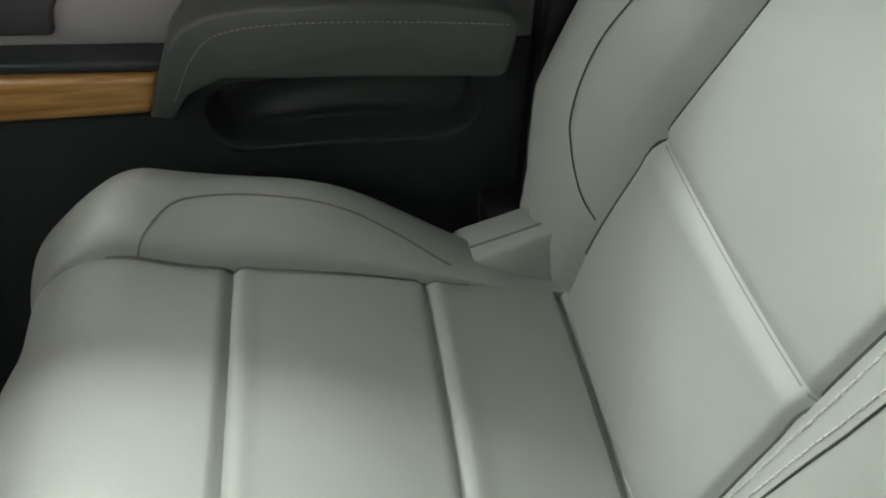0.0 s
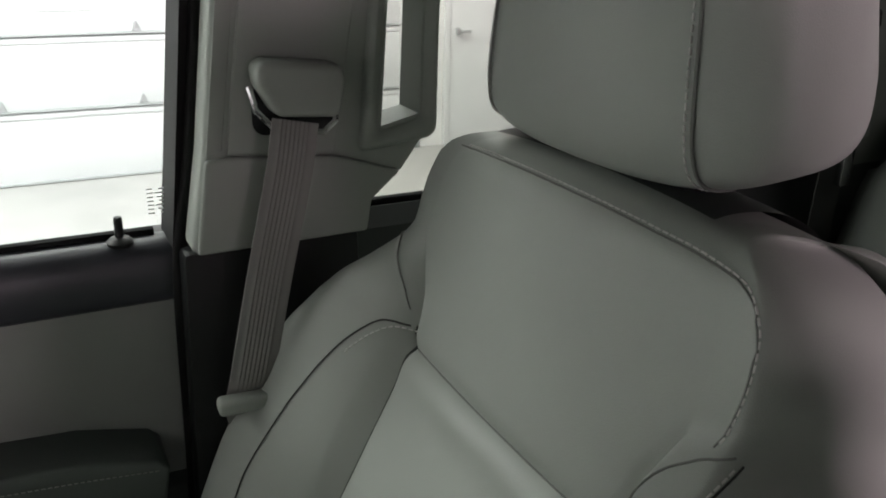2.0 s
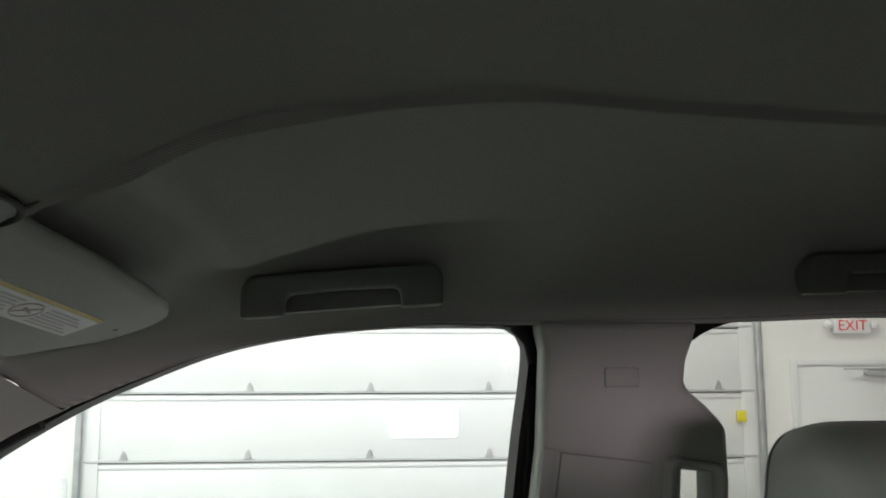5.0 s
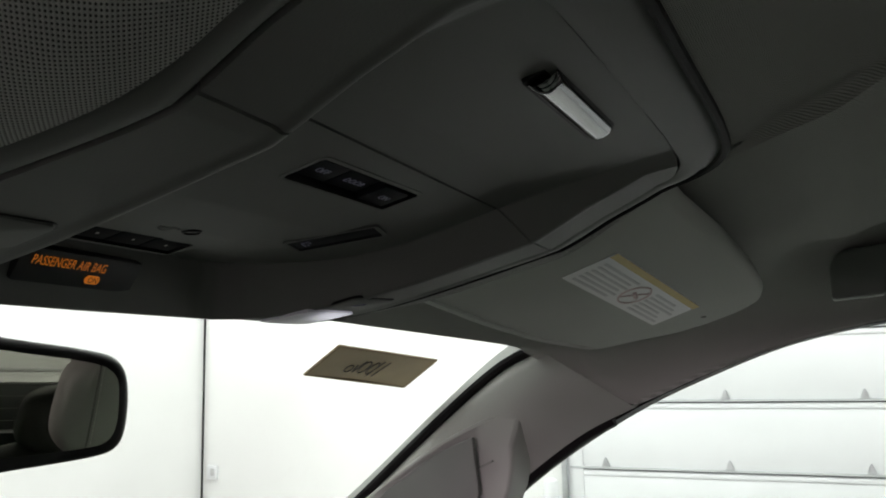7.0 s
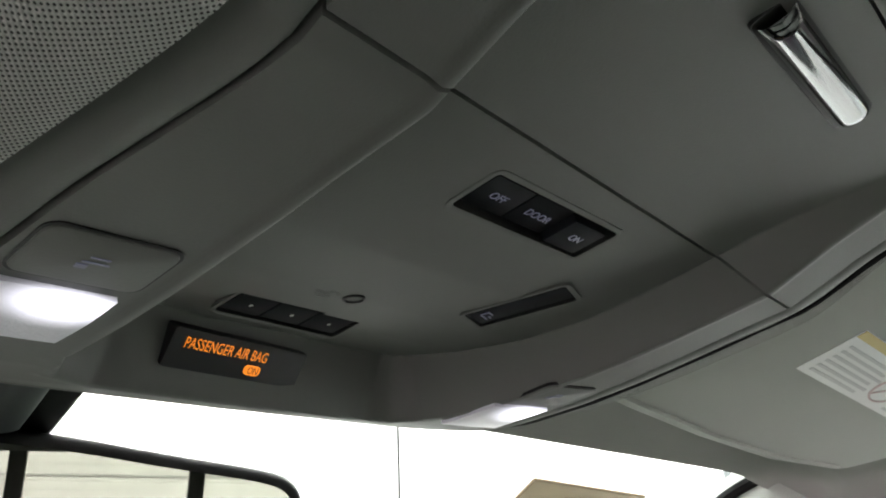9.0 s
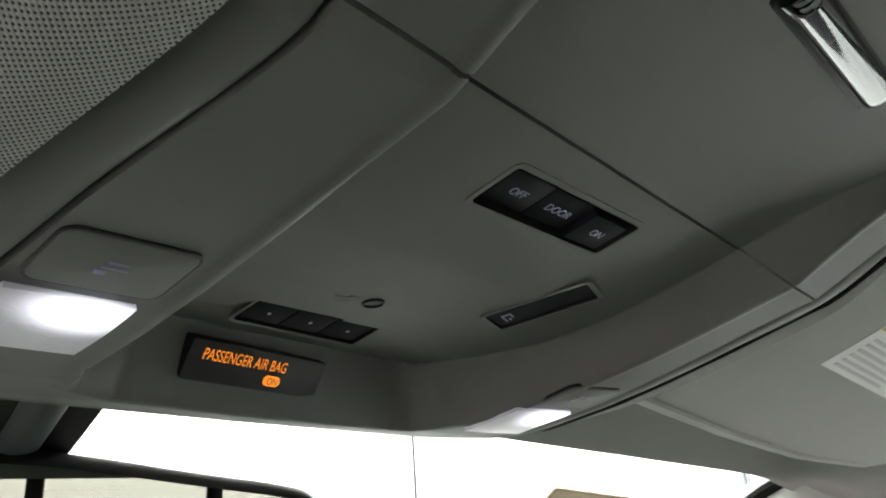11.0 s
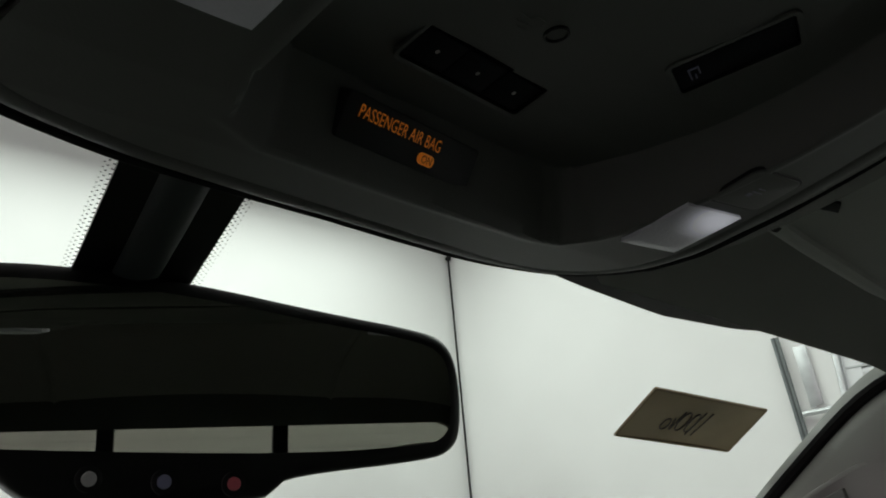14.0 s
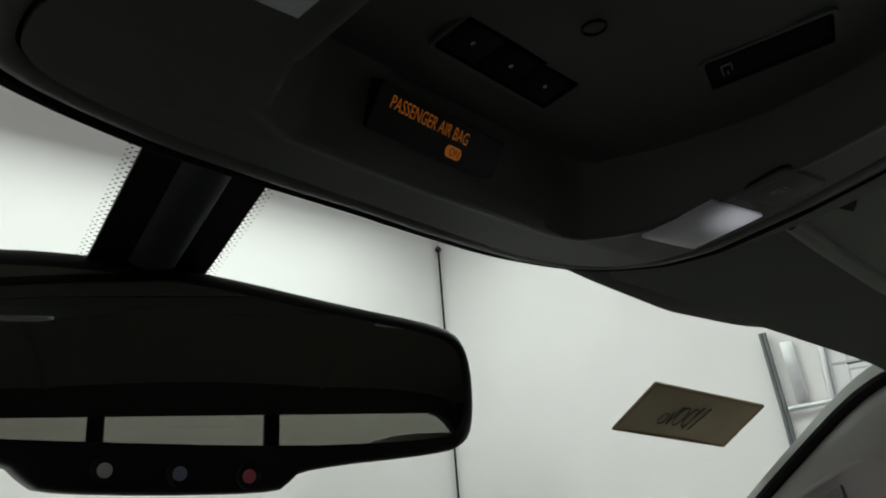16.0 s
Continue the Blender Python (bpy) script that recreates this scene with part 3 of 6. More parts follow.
part("top_band", band(-0.62, 0.62, lambda x: 0.506, lambda x: interp(x, [-0.62, -0.1, 0.1, 0.2, 0.3, 0.4, 0.55, 0.62], [0.511, 0.511, 0.520, 0.532, 0.541, 0.538, 0.517, 0.511]), 0.003, 60), BLACK, shield, "black printed band")
patch = sheet([[on_glass(-0.069 + 0.048 * k + 0.2 * (y - 0.508), y, 0.003) for k in np.linspace(0, 1, 8)] for y in np.linspace(0.508, 0.61, 8)], 0.001)
part("mirror_patch", patch, BLACK, shield, "black printed patch")
dots = []
for k in range(38):
    y = 0.510 + k * 0.0026
    for j in range(3):
        for x, s in ((-0.069 + 0.2 * (y - 0.508), -1), (-0.021 + 0.2 * (y - 0.508), 1)):
            r = 0.00065 - 0.00012 * j
            xx = x + s * (0.0008 + 0.0016 * j)
            yy = y + (0.0013 if j % 2 else 0)
            d = bmesh.new()
            bmesh.ops.create_circle(d, cap_ends=True, segments=6, radius=r, matrix=Matrix.Translation(on_glass(xx, yy, 0.0035)))
            dots.append(d)
part("dotted_rim", merge(*dots), BLACK, shield, "black dots", False, "stuff")


def paper_note():
    """Kraft paper note stuck flat on the glass; faint handwriting shows as plain strokes."""
    note = thing("paper_note", (0.625, 0.70, glass_z(0.70)), "tan kraft paper note stuck on the windshield", "paper note")
    a, b, c, d = (Vector(v) for v in ((0.502, 0.665, 1.1985), (0.701, 0.652, 1.184), (0.744, 0.723, 1.151), (0.556, 0.748, 1.170)))
    nrm = (b - a).cross(d - a).normalized()

    def at(u, v, w=0.0):
        return (a + (b - a) * u) * (1 - v) + (d + (c - d) * u) * v - nrm * w

    part("sheet", sheet([[at(u, v, 0.001 - 0.002 * math.sin(3 * u) * v) for u in np.linspace(0, 1, 8)] for v in np.linspace(0, 1, 6)], 0.0008), KRAFT, note)
    edge = []
    for p, q in (((0, 0), (1, 0)), ((1, 0), (1, 1)), ((1, 1), (0, 1)), ((0, 1), (0, 0))):
        edge.append(tube([at(*p, 0.001), at(*q, 0.001)], 0.0016, 6))
    part("folded_edge", merge(*edge), KRAFT_EDGE, note, "darker folded rim")
    marks = [[(0.52, 0.25), (0.50, 0.75)], [(0.58, 0.25), (0.55, 0.75)],
             [(0.40 + 0.035 * math.cos(k), 0.5 + 0.2 * math.sin(k)) for k in np.linspace(0, 6.28, 12)],
             [(0.48 + 0.03 * math.cos(k), 0.5 + 0.2 * math.sin(k)) for k in np.linspace(0, 6.28, 12)],
             [(0.36, 0.3), (0.34, 0.7), (0.32, 0.45)], [(0.28 + 0.03 * math.cos(k), 0.6 + 0.12 * math.sin(k)) for k in np.linspace(0, 6.28, 10)]]
    part("stroke", merge(*[tube([at(u, v, 0.0022) for u, v in m], 0.0008, 5) for m in marks]), PENCIL, note, "faint pencil strokes")


paper_note()


def a_pillar(m):
    """Trim from the roof's corner down along the windshield, with a padded grab bar on the passenger's side."""
    inner = spline([(0.634, 0.482, 1.184), (0.634, 0.53, 1.163), (0.642, 0.62, 1.098), (0.652, 0.739, 1.001), (0.67, 0.95, 0.84), (0.68, 1.05, 0.76)], 40)
    outer = spline([(0.661, 0.395, 1.126), (0.663, 0.45, 1.100), (0.664, 0.514, 1.056), (0.672, 0.60, 0.985), (0.69, 0.75, 0.85), (0.70, 0.83, 0.76)], 40)
    rows = []
    for a, b in zip(inner, outer):
        row = []
        for k in np.linspace(0, 1, 14):
            p = a + (b - a) * k
            bulge = 0.022 * math.sin(math.pi * k)
            row.append((m * (p[0] - bulge), p[1], p[2] + 0.004 * math.sin(math.pi * k)))
        back = (m * 0.72, b[1], b[2] + 0.01)
        front = (m * (a[0] + 0.06), a[1] + 0.02, a[2] + 0.035)
        rows.append([front] + row + [back])
    pillar = thing("a_pillar_trim", (m * 0.66, 0.6, 1.05), "grey plastic windshield pillar trim with a padded grab bar" if m > 0 else "grey plastic windshield pillar trim", "pillar trim")
    part("trim", sheet(rows), TRIM_LIGHT, pillar)
    seal = [(m * (p[0] + 0.012), p[1] + 0.008, p[2] + 0.012) for p in inner]
    part("glass_seal", tube(seal, 0.006, 8), RUBBER, pillar, "black glass seal")
    edge = [(m * (p[0] + 0.01), p[1], p[2] - 0.002) for p in outer[2:]]
    part("door_seal", tube(edge, 0.007, 8), RUBBER, pillar, "black rubber door seal")
    if m > 0:
        grip = [(0.517, 1.131), (0.513, 1.10), (0.515, 1.05), (0.528, 1.02), (0.548, 0.995), (0.60, 0.945), (0.70, 0.86), (0.80, 0.79), (0.86, 0.83), (0.75, 0.985), (0.66, 1.052), (0.60, 1.090), (0.545, 1.122)]
        bar = prism(soften(grip, 1), "x", 0.590, 0.660, 0.009, 4)
        for w in bar.verts:
            if w.co.x < 0.63:
                w.co.x += 0.040 * smooth_step(1.085, 1.132, w.co.z) + 0.012 * smooth_step(0.60, 0.50, w.co.y)
        g = part("grab_bar", bar, TRIM_LIGHT, pillar, "light grey grab bar")
        pad = [(0.5545, 1.0985), (0.548, 1.0409), (0.556, 1.018), (0.62, 0.955), (0.72, 0.875), (0.80, 0.82), (0.83, 0.845), (0.75, 0.955), (0.66, 1.040), (0.5984, 1.0805)]
        part("pad", prism(pad, "x", 0.5885, 0.596, 0.0018, 2), SOFT_GREY, g, "dark soft grip pad")
        part("mould_mark", prism([(0.535, 1.072), (0.553, 1.064), (0.5535, 1.066), (0.5355, 1.074)], "x", 0.5965, 0.600, 0), TRIM_GREY, g, "fine moulded mark")


a_pillar(1)
a_pillar(-1)


def soft_loop(corners, n=48):
    """A closed outline with rounded corners through a quadrilateral's sides."""
    p = np.array(corners, float)
    pts = []
    for i in range(len(p)):
        a, b, c = p[i - 1], p[i], p[(i + 1) % len(p)]
        r = 0.012
        u, v = b + (a - b) / np.linalg.norm(a - b) * r, b + (c - b) / np.linalg.norm(c - b) * r
        pts += [tuple((1 - k) ** 2 * u + 2 * k * (1 - k) * b + k * k * v) for k in np.linspace(0, 1, n // len(p))]
    return pts


def b_pillar(m):
    trim = [(-0.128, 1.225), (-0.135, 1.19), (-0.13, 1.083), (-0.107, 0.906), (-0.09, 0.811), (-0.18, 0.8115), (-0.262, 0.813), (-0.267, 0.846), (-0.306, 0.873),
            (-0.332, 0.908), (-0.342, 0.97), (-0.348, 1.039), (-0.347, 1.104), (-0.325, 1.128), (-0.299, 1.151), (-0.303, 1.18), (-0.320, 1.225)]
    pillar = thing("b_pillar_trim", (m * 0.67, -0.2, 0.81), "light grey plastic pillar trim with a belt guide and grab slot", "pillar trim")
    body = prism(trim, "x", m * 0.652, m * 0.70, 0.010, 3)
    ob = part("trim", body, TRIM_LIGHT, pillar)
    cutter = prism([(-0.322, 0.93), (-0.281, 0.92), (-0.290, 1.058), (-0.326, 1.054)], "x", m * 0.6, m * 0.75, 0)
    cut_through(ob, cutter)
    rim_o, rim_i = [(-0.341, 0.905), (-0.255, 0.895), (-0.272, 1.074), (-0.343, 1.064)], [(-0.323, 0.928), (-0.280, 0.918), (-0.289, 1.060), (-0.327, 1.056)]
    rows = []
    for k, x in ((0.0, 0.6535), (0.10, 0.6475), (0.22, 0.6445), (0.40, 0.6435), (0.62, 0.6455), (0.85, 0.650), (1.0, 0.662)):
        rows.append([(m * x, a + (c - a) * k, b + (d - b) * k) for (a, b), (c, d) in zip(soft_loop(rim_o), soft_loop(rim_i))])
    part("slot_rim", sheet(rows, wrap_u=True), TRIM_LIGHT, pillar, "rounded rim of the grab slot")
    part("slider_panel", prism([(-0.153, 1.078), (-0.258, 1.066), (-0.231, 0.899), (-0.128, 0.906)], "x", m * 0.6478, m * 0.6535, 0.0018, 3), TRIM_LIGHT, pillar, "raised belt slider panel")
    part("side_strip", prism([(-0.1335, 1.083), (-0.149, 1.080), (-0.1245, 0.909), (-0.110, 0.907)], "x", m * 0.6505, m * 0.6535, 0.0014), TRIM_LIGHT, pillar)
    part("lower_ledge", prism([(-0.108, 0.903), (-0.128, 0.9045), (-0.231, 0.897), (-0.256, 0.889), (-0.300, 0.875), (-0.268, 0.848), (-0.263, 0.816), (-0.094, 0.814)], "x", m * 0.6445, m * 0.6535, 0.004, 3), TRIM_LIGHT, pillar, "proud lower ledge")
    part("slider_slot", prism(rounded(-0.232, -0.153, 0.922, 0.968, 0.012, 4), "x", m * 0.6465, m * 0.6500, 0.0005), BLACK, pillar, "dark slot under the belt guide")
    guide = part("belt_guide", prism([(-0.150, 0.989), (-0.160, 0.994), (-0.228, 0.988), (-0.234, 0.975), (-0.226, 0.940), (-0.168, 0.944), (-0.152, 0.972)], "x", m * 0.612, m * 0.648, 0.009, 3), TRIM_LIGHT, pillar, "grey belt guide cover")
    part("loop", tube([(m * 0.640, -0.150, 0.968), (m * 0.632, -0.153, 0.948), (m * 0.624, -0.166, 0.933), (m * 0.618, -0.210, 0.927), (m * 0.617, -0.222, 0.938), (m * 0.625, -0.224, 0.952)], 0.0032, 8), CHROME, guide, "chrome belt loop")
    part("cap", bx(m * 0.649, m * 0.6525, -0.245, -0.205, 1.150, 1.172, 0.002), TRIM_LIGHT, pillar)
    low = part("lower_trim", prism([(-0.085, 0.809), (-0.262, 0.811), (-0.272, 0.5), (-0.28, 0.02), (-0.06, 0.02), (-0.075, 0.5)], "x", m * 0.668, m * 0.71, 0.006), BLACK, pillar, "black lower pillar trim")
    part("door_seal", tube([tuple((m * 0.700, y, z)) for y, z in spline([(-0.068, 0.2), (-0.081, 0.6), (-0.088, 0.80), (-0.106, 0.90), (-0.128, 1.09), (-0.130, 1.197), (-0.11, 1.222)], 40)], 0.0085, 10), RUBBER, pillar, "black rubber door seal")


def cut_through(ob, cutter):
    """Takes the cutter's body out of a mesh object."""
    me = bpy.data.meshes.new("cut")
    bmesh.ops.recalc_face_normals(cutter, faces=cutter.faces)
    cutter.transform(Matrix.Scale(U, 4))
    cutter.to_mesh(me)
    cutter.free()
    other = new("cut", me)
    mod = ob.modifiers.new("cut", "BOOLEAN")
    mod.operation, mod.solver, mod.object = "DIFFERENCE", "EXACT", other
    solid = bpy.data.meshes.new_from_object(ob.evaluated_get(bpy.context.evaluated_depsgraph_get()))
    ob.modifiers.clear()
    ob.data = solid
    solid.set_sharp_from_angle(angle=radians(38))
    bpy.data.objects.remove(other)
    bpy.data.meshes.remove(me)


b_pillar(1)
b_pillar(-1)


def c_pillar(m):
    pillar = thing("c_pillar_trim", (m * 0.67, -0.96, 0.80), "grey plastic rear pillar trim", "pillar trim")
    rows = []
    for z in np.linspace(0.80, 1.24, 16):
        y = -0.80 - 0.06 * smooth_step(0.8, 1.18, z)
        rows.append([(m * 0.715, y - 0.03, z), (m * 0.70, y - 0.04, z), (m * 0.680, y - 0.05, z), (m * 0.668, y - 0.09, z), (m * 0.666, y - 0.16, z), (m * 0.670, -1.05, z), (m * 0.667, -1.078, z), (m * 0.667, -1.10, z)])
    part("trim", sheet(rows), PILLAR_DARK, pillar)
    part("belt_slot", prism([(-0.892, 1.07), (-0.912, 1.03), (-1.0, 0.992), (-0.998, 1.014), (-0.93, 1.045), (-0.902, 1.076)], "x", m * 0.655, m * 0.672, 0.003), RUBBER, pillar, "black belt slot")
    belt = [(0.655, -0.955, 1.02), (0.645, -0.945, 0.9), (0.63, -0.92, 0.78), (0.62, -0.90, 0.6)]
    b = thing("rear_seat_belt", (m * 0.65, -0.95, 0.8), "dark grey rear seat belt hanging on the pillar", "seat belt")
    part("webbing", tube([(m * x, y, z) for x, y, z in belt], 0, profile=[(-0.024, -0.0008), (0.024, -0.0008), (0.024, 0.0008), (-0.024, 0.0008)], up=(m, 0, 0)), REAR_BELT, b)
    part("latch", bx(m * 0.615, m * 0.645, -0.965, -0.895, 0.855, 0.875, 0.005), PILLAR_DARK, b, "dark plastic latch stop")
    part("buckle_tongue", bx(m * 0.620, m * 0.632, -0.95, -0.93, 0.79, 0.85, 0.003), CHROME, b, "chrome tongue")


c_pillar(1)
c_pillar(-1)


def quarter(m):
    rows = [[(m * x, y, z) for x, z in ((0.72, 0.0), (0.70, 0.3), (0.680, 0.6), (0.676, 0.802), (0.682, 0.84))] for y in np.linspace(-0.775, -1.09, 5)]
    lone("quarter_panel", sheet(rows, 0.004), SOFT_BLACK, "black side panel beside the rear bench", "panel", "structure")


quarter(1)
quarter(-1)


def cab_shell():
    lone("cab_floor", bx(-0.80, 0.80, -1.1, 1.2, -0.05, 0.0, 0), CARPET, "black carpet floor of the cab", "carpet", "structure")
    lone("dashboard", prism([(0.80, 0.0), (0.80, 0.45), (0.70, 0.62), (0.72, 0.76), (0.80, 0.80), (1.25, 0.84), (1.25, 0.0)], "x", -0.70, 0.70, 0.02), TRIM_GREY, "plain grey dashboard", "dashboard", "structure")
    wall = merge(bx(-0.72, 0.72, -1.13, -1.08, 0.0, 0.875, 0.0), bx(-0.72, 0.72, -1.13, -1.08, 1.175, 1.26, 0.0), bx(-0.72, -0.668, -1.13, -1.08, 0.875, 1.175, 0), bx(0.668, 0.72, -1.13, -1.08, 0.875, 1.175, 0), *[prism([(s * x, z) for x, z in ((0.6682, 0.8752), (0.6682, 1.1748), (0.575, 1.1748), (0.600, 1.166), (0.619, 1.150), (0.634, 1.128), (0.649, 1.075), (0.662, 0.985), (0.665, 0.92), (0.659, 0.89), (0.643, 0.8752))], "y", -1.128, -1.082, 0) for s in (-1, 1)])
    lone("cab_wall_rear", wall, SOFT_BLACK, "black rear cab wall round the rear window", "wall", "structure")
    w = thing("rear_window", (0, -1.1, 0.87), "three-part rear cab window with black dividers", "window", "", "structure")
    for x in (-0.19, 0.19):
        part("divider", bx(x - 0.018, x + 0.018, -1.115, -1.085, 0.872, 1.178, 0.004), BLACK, w)
    for x0, x1 in ((-0.667, -0.209), (-0.171, 0.171), (0.209, 0.667)):
        g = part("pane", bx(x0, x1, -1.104, -1.100, 0.874, 1.176, 0), PRIVACY_GLASS, w)
        g.visible_shadow = False
    for z in np.linspace(0.90, 1.15, 10):
        part("heater_wire", bx(-0.65, 0.65, -1.0985, -1.0978, z, z + 0.0007, 0), SEAM, w)


cab_shell()



def truck_bed():
    bed = thing("truck_bed", (0, -2.2, 0.1), "open truck bed with a black liner behind the cab", "truck bed", "", "structure")
    part("bed_floor", bx(-0.80, 0.80, -3.15, -1.22, 0.18, 0.22, 0.005), CARPET, bed, "black ribbed liner floor")
    for k in range(9):
        part("floor_rib", bx(-0.66 + 0.16 * k, -0.60 + 0.16 * k, -3.12, -1.25, 0.2205, 0.235, 0.004), CARPET, bed)
    for m in (-1, 1):
        part("side_wall", bx(m * 0.80, m * 0.86, -3.15, -1.22, 0.18, 0.74, 0.012), BLACK, bed)
        part("rail_cap", bx(m * 0.785, m * 0.875, -3.15, -1.22, 0.7405, 0.765, 0.008), RUBBER, bed, "black rail cap")
    part("front_wall", bx(-0.799, 0.799, -1.22, -1.19, 0.18, 0.74, 0.008), BLACK, bed)
    part("tailgate", bx(-0.78, 0.78, -3.21, -3.155, 0.20, 0.76, 0.012), BLACK, bed, "closed black tailgate")


truck_bed()

# ---- doors ----
WINDOW_EDGE = [(-0.080, 0.806), (-0.087, 0.865), (-0.100, 0.976), (-0.112, 1.079), (-0.125, 1.17), (-0.126, 1.197), (-0.113, 1.216), (-0.07, 1.221), (0.007, 1.221), (0.137, 1.210),
               (0.242, 1.189), (0.335, 1.154), (0.409, 1.120), (0.514, 1.056), (0.60, 0.988), (0.75, 0.853), (0.79, 0.806)]
REAR_EDGE = [(-0.283, 0.808), (-0.290, 1.0), (-0.30, 1.15), (-0.325, 1.20), (-0.392, 1.229), (-0.56, 1.234), (-0.81, 1.232), (-0.865, 1.222), (-0.894, 1.19), (-0.898, 1.16), (-0.869, 1.05), (-0.837, 0.95), (-0.81, 0.808)]


def frame_strip(edge, m, x0, x1, wide):
    """Window surround: a reveal from x0 to x1 and a flange of the given width outside it."""
    pts = spline(edge, 90)
    t = np.gradient(pts, axis=0)
    t /= np.linalg.norm(t, axis=1)[:, None]
    nrm = np.stack([-t[:, 1], t[:, 0]], 1)
    mid = pts.mean(0)
    nrm *= np.sign(((pts - mid) * nrm).sum(1))[:, None]
    rows = [[(m * (x0 + 0.012), y + a * wide, z + b * wide) for (y, z), (a, b) in zip(pts, nrm)]]
    rows += [[(m * x, y, z) for y, z in pts] for x in np.linspace(x0, x1, 5)]
    rows += [[(m * x1, y + a * wide, z + b * wide) for (y, z), (a, b) in zip(pts, nrm)]]
    return sheet(rows, 0.003)


def within(outline, y, z):
    """Distance from a point to a closed outline, positive inside."""
    a, b, p = outline, np.roll(outline, -1, axis=0), np.array([y, z])
    d = b - a
    k = np.clip(((p - a) * d).sum(1) / ((d * d).sum(1) + 1e-15), 0, 1)
    dist = np.linalg.norm(a + k[:, None] * d - p, axis=1).min()
    cross = ((a[:, 1] > z) != (b[:, 1] > z)) & (y < (b[:, 0] - a[:, 0]) * (z - a[:, 1]) / (b[:, 1] - a[:, 1] + 1e-12) + a[:, 0])
    return dist if cross.sum() % 2 else -dist


def front_door(m, full):
    label = "grey and black truck door with a stitched armrest and wood trim" if full else "plain black truck door with a clear window"
    door = thing("truck_door", (m * 0.74, 0.35, 0.03), label, "car door")
    part("window_frame", frame_strip(WINDOW_EDGE, m, 0.698, 0.765, 0.055), RUBBER, door, "black window frame")
    part("edge_seal", bx(m * 0.722, m * 0.765, -0.099, -0.083, 0.0, 0.80, 0.003), RUBBER, door, "black rubber edge")
    g = part("window_glass", sheet([[(m * 0.757, y, z) for y, z in ((-0.12, 0.79), (0.8, 0.79))], [(m * 0.757, -0.12, 1.22), (m * 0.757, 0.52, 1.22)]], 0.003), GLASS, door)
    g.visible_shadow = False
    part("outer_skin", prism([(-0.10, 0.0), (-0.10, 0.80), (1.2, 0.80), (1.2, 0.0)], "x", m * 0.765, m * 0.80, 0.004), BLACK, door, "door's outer body")

    def along(profile, y0, y1, n=10):
        ys = np.linspace(y0, y1, n)
        return sheet([[(m * x, y, z) for x, z in profile] for y in ys])

    sill = [(p[0], p[1]) for p in spline([(0.764, 0.803), (0.752, 0.807), (0.735, 0.806), (0.722, 0.797), (0.716, 0.78), (0.717, 0.76), (0.724, 0.743), (0.742, 0.738)], 24)]
    part("upper_trim", along(sill, -0.086, 1.0), SILL, door, "soft black window sill trim")
    part("belt_seal", tube([(m * 0.750, -0.07, 0.809), (m * 0.750, 0.8, 0.809)], 0.006, 8), RUBBER, door, "black rubber window seal")
    panel = [(p[0], p[1]) for p in spline([(0.728, 0.744), (0.727, 0.735), (0.729, 0.70), (0.733, 0.66), (0.735, 0.60), (0.735, 0.50)], 20)]
    part("insert_panel", along(panel, -0.084, 1.0), DOOR_CLOTH, door, "padded grey insert")
    low = spline([(0.735, 0.53), (0.722, 0.52), (0.716, 0.48), (0.714, 0.40), (0.716, 0.25), (0.725, 0.0)], 60)
    pocket = np.array(spline([(0.272, 0.478), (0.262, 0.500), (0.236, 0.509), (0.129, 0.506), (0.0, 0.500), (-0.018, 0.490), (-0.022, 0.462), (-0.010, 0.436), (0.015, 0.426), (0.136, 0.429), (0.245, 0.434), (0.266, 0.450), (0.2719, 0.477)], 70))
    rows = []
    for y in (list(np.linspace(-0.082, 0.31, 150)) + list(np.linspace(0.33, 1.0, 8))) if full else np.linspace(-0.082, 1.0, 8):
        row = []
        for z in np.r_[0.53, np.linspace(0.524, 0.415, 60), np.linspace(0.40, 0.0, 10)]:
            x = float(np.interp(z, low[::-1, 1], low[::-1, 0]))
            d = within(pocket, y, z) if full else -1.0
            ridge = 0.009 * math.exp(-(((z - 0.447 - 0.012 * math.sin(math.pi * (y - 0.03) / 0.2)) / 0.011) ** 2)) * smooth_step(0.02, 0.06, y) * smooth_step(0.235, 0.20, y)
            x += 0.036 * smooth_step(0.0, 0.011, d) - ridge * smooth_step(0.004, 0.014, d) - 0.0016 * math.exp(-(((d + 0.003) / 0.0035) ** 2))
            row.append((m * x, y, z))
        rows.append(row)
    part("lower_panel", sheet(rows), SOFT_BLACK, door, "black lower panel with a deep pull pocket" if full else "black lower panel")
    if not full:
        return door
    arm_outline = [(-0.052, 0.580), (-0.040, 0.592), (0.0, 0.602), (0.03, 0.609), (0.12, 0.615), (0.21, 0.616), (0.245, 0.611), (0.270, 0.600), (0.288, 0.578), (0.303, 0.545), (0.318, 0.508),
                   (0.296, 0.503), (0.276, 0.530), (0.240, 0.545), (0.1, 0.534), (-0.034, 0.522), (-0.042, 0.527)]
    arm = part("armrest", prism(arm_outline, "x", 0.668, 0.74, 0.013, 4), DARK_LEATHER, door, "black stitched armrest")
    seam = [(0.6665, y, z) for y, z in spline([(-0.040, 0.582), (0.05, 0.592), (0.15, 0.599), (0.215, 0.598), (0.245, 0.590), (0.266, 0.568), (0.29, 0.525)], 60)]
    part("stitching", stitches(seam, 0.0058, 0.0038, 0.0006), GREY_THREAD, arm, "grey stitching")
    part("wood_strip", prism([(0.320, 0.499), (0.304, 0.541), (0.80, 0.573), (0.80, 0.508)], "x", 0.690, 0.735, 0.006, 3), WOOD, door, "glossy brown wood trim")
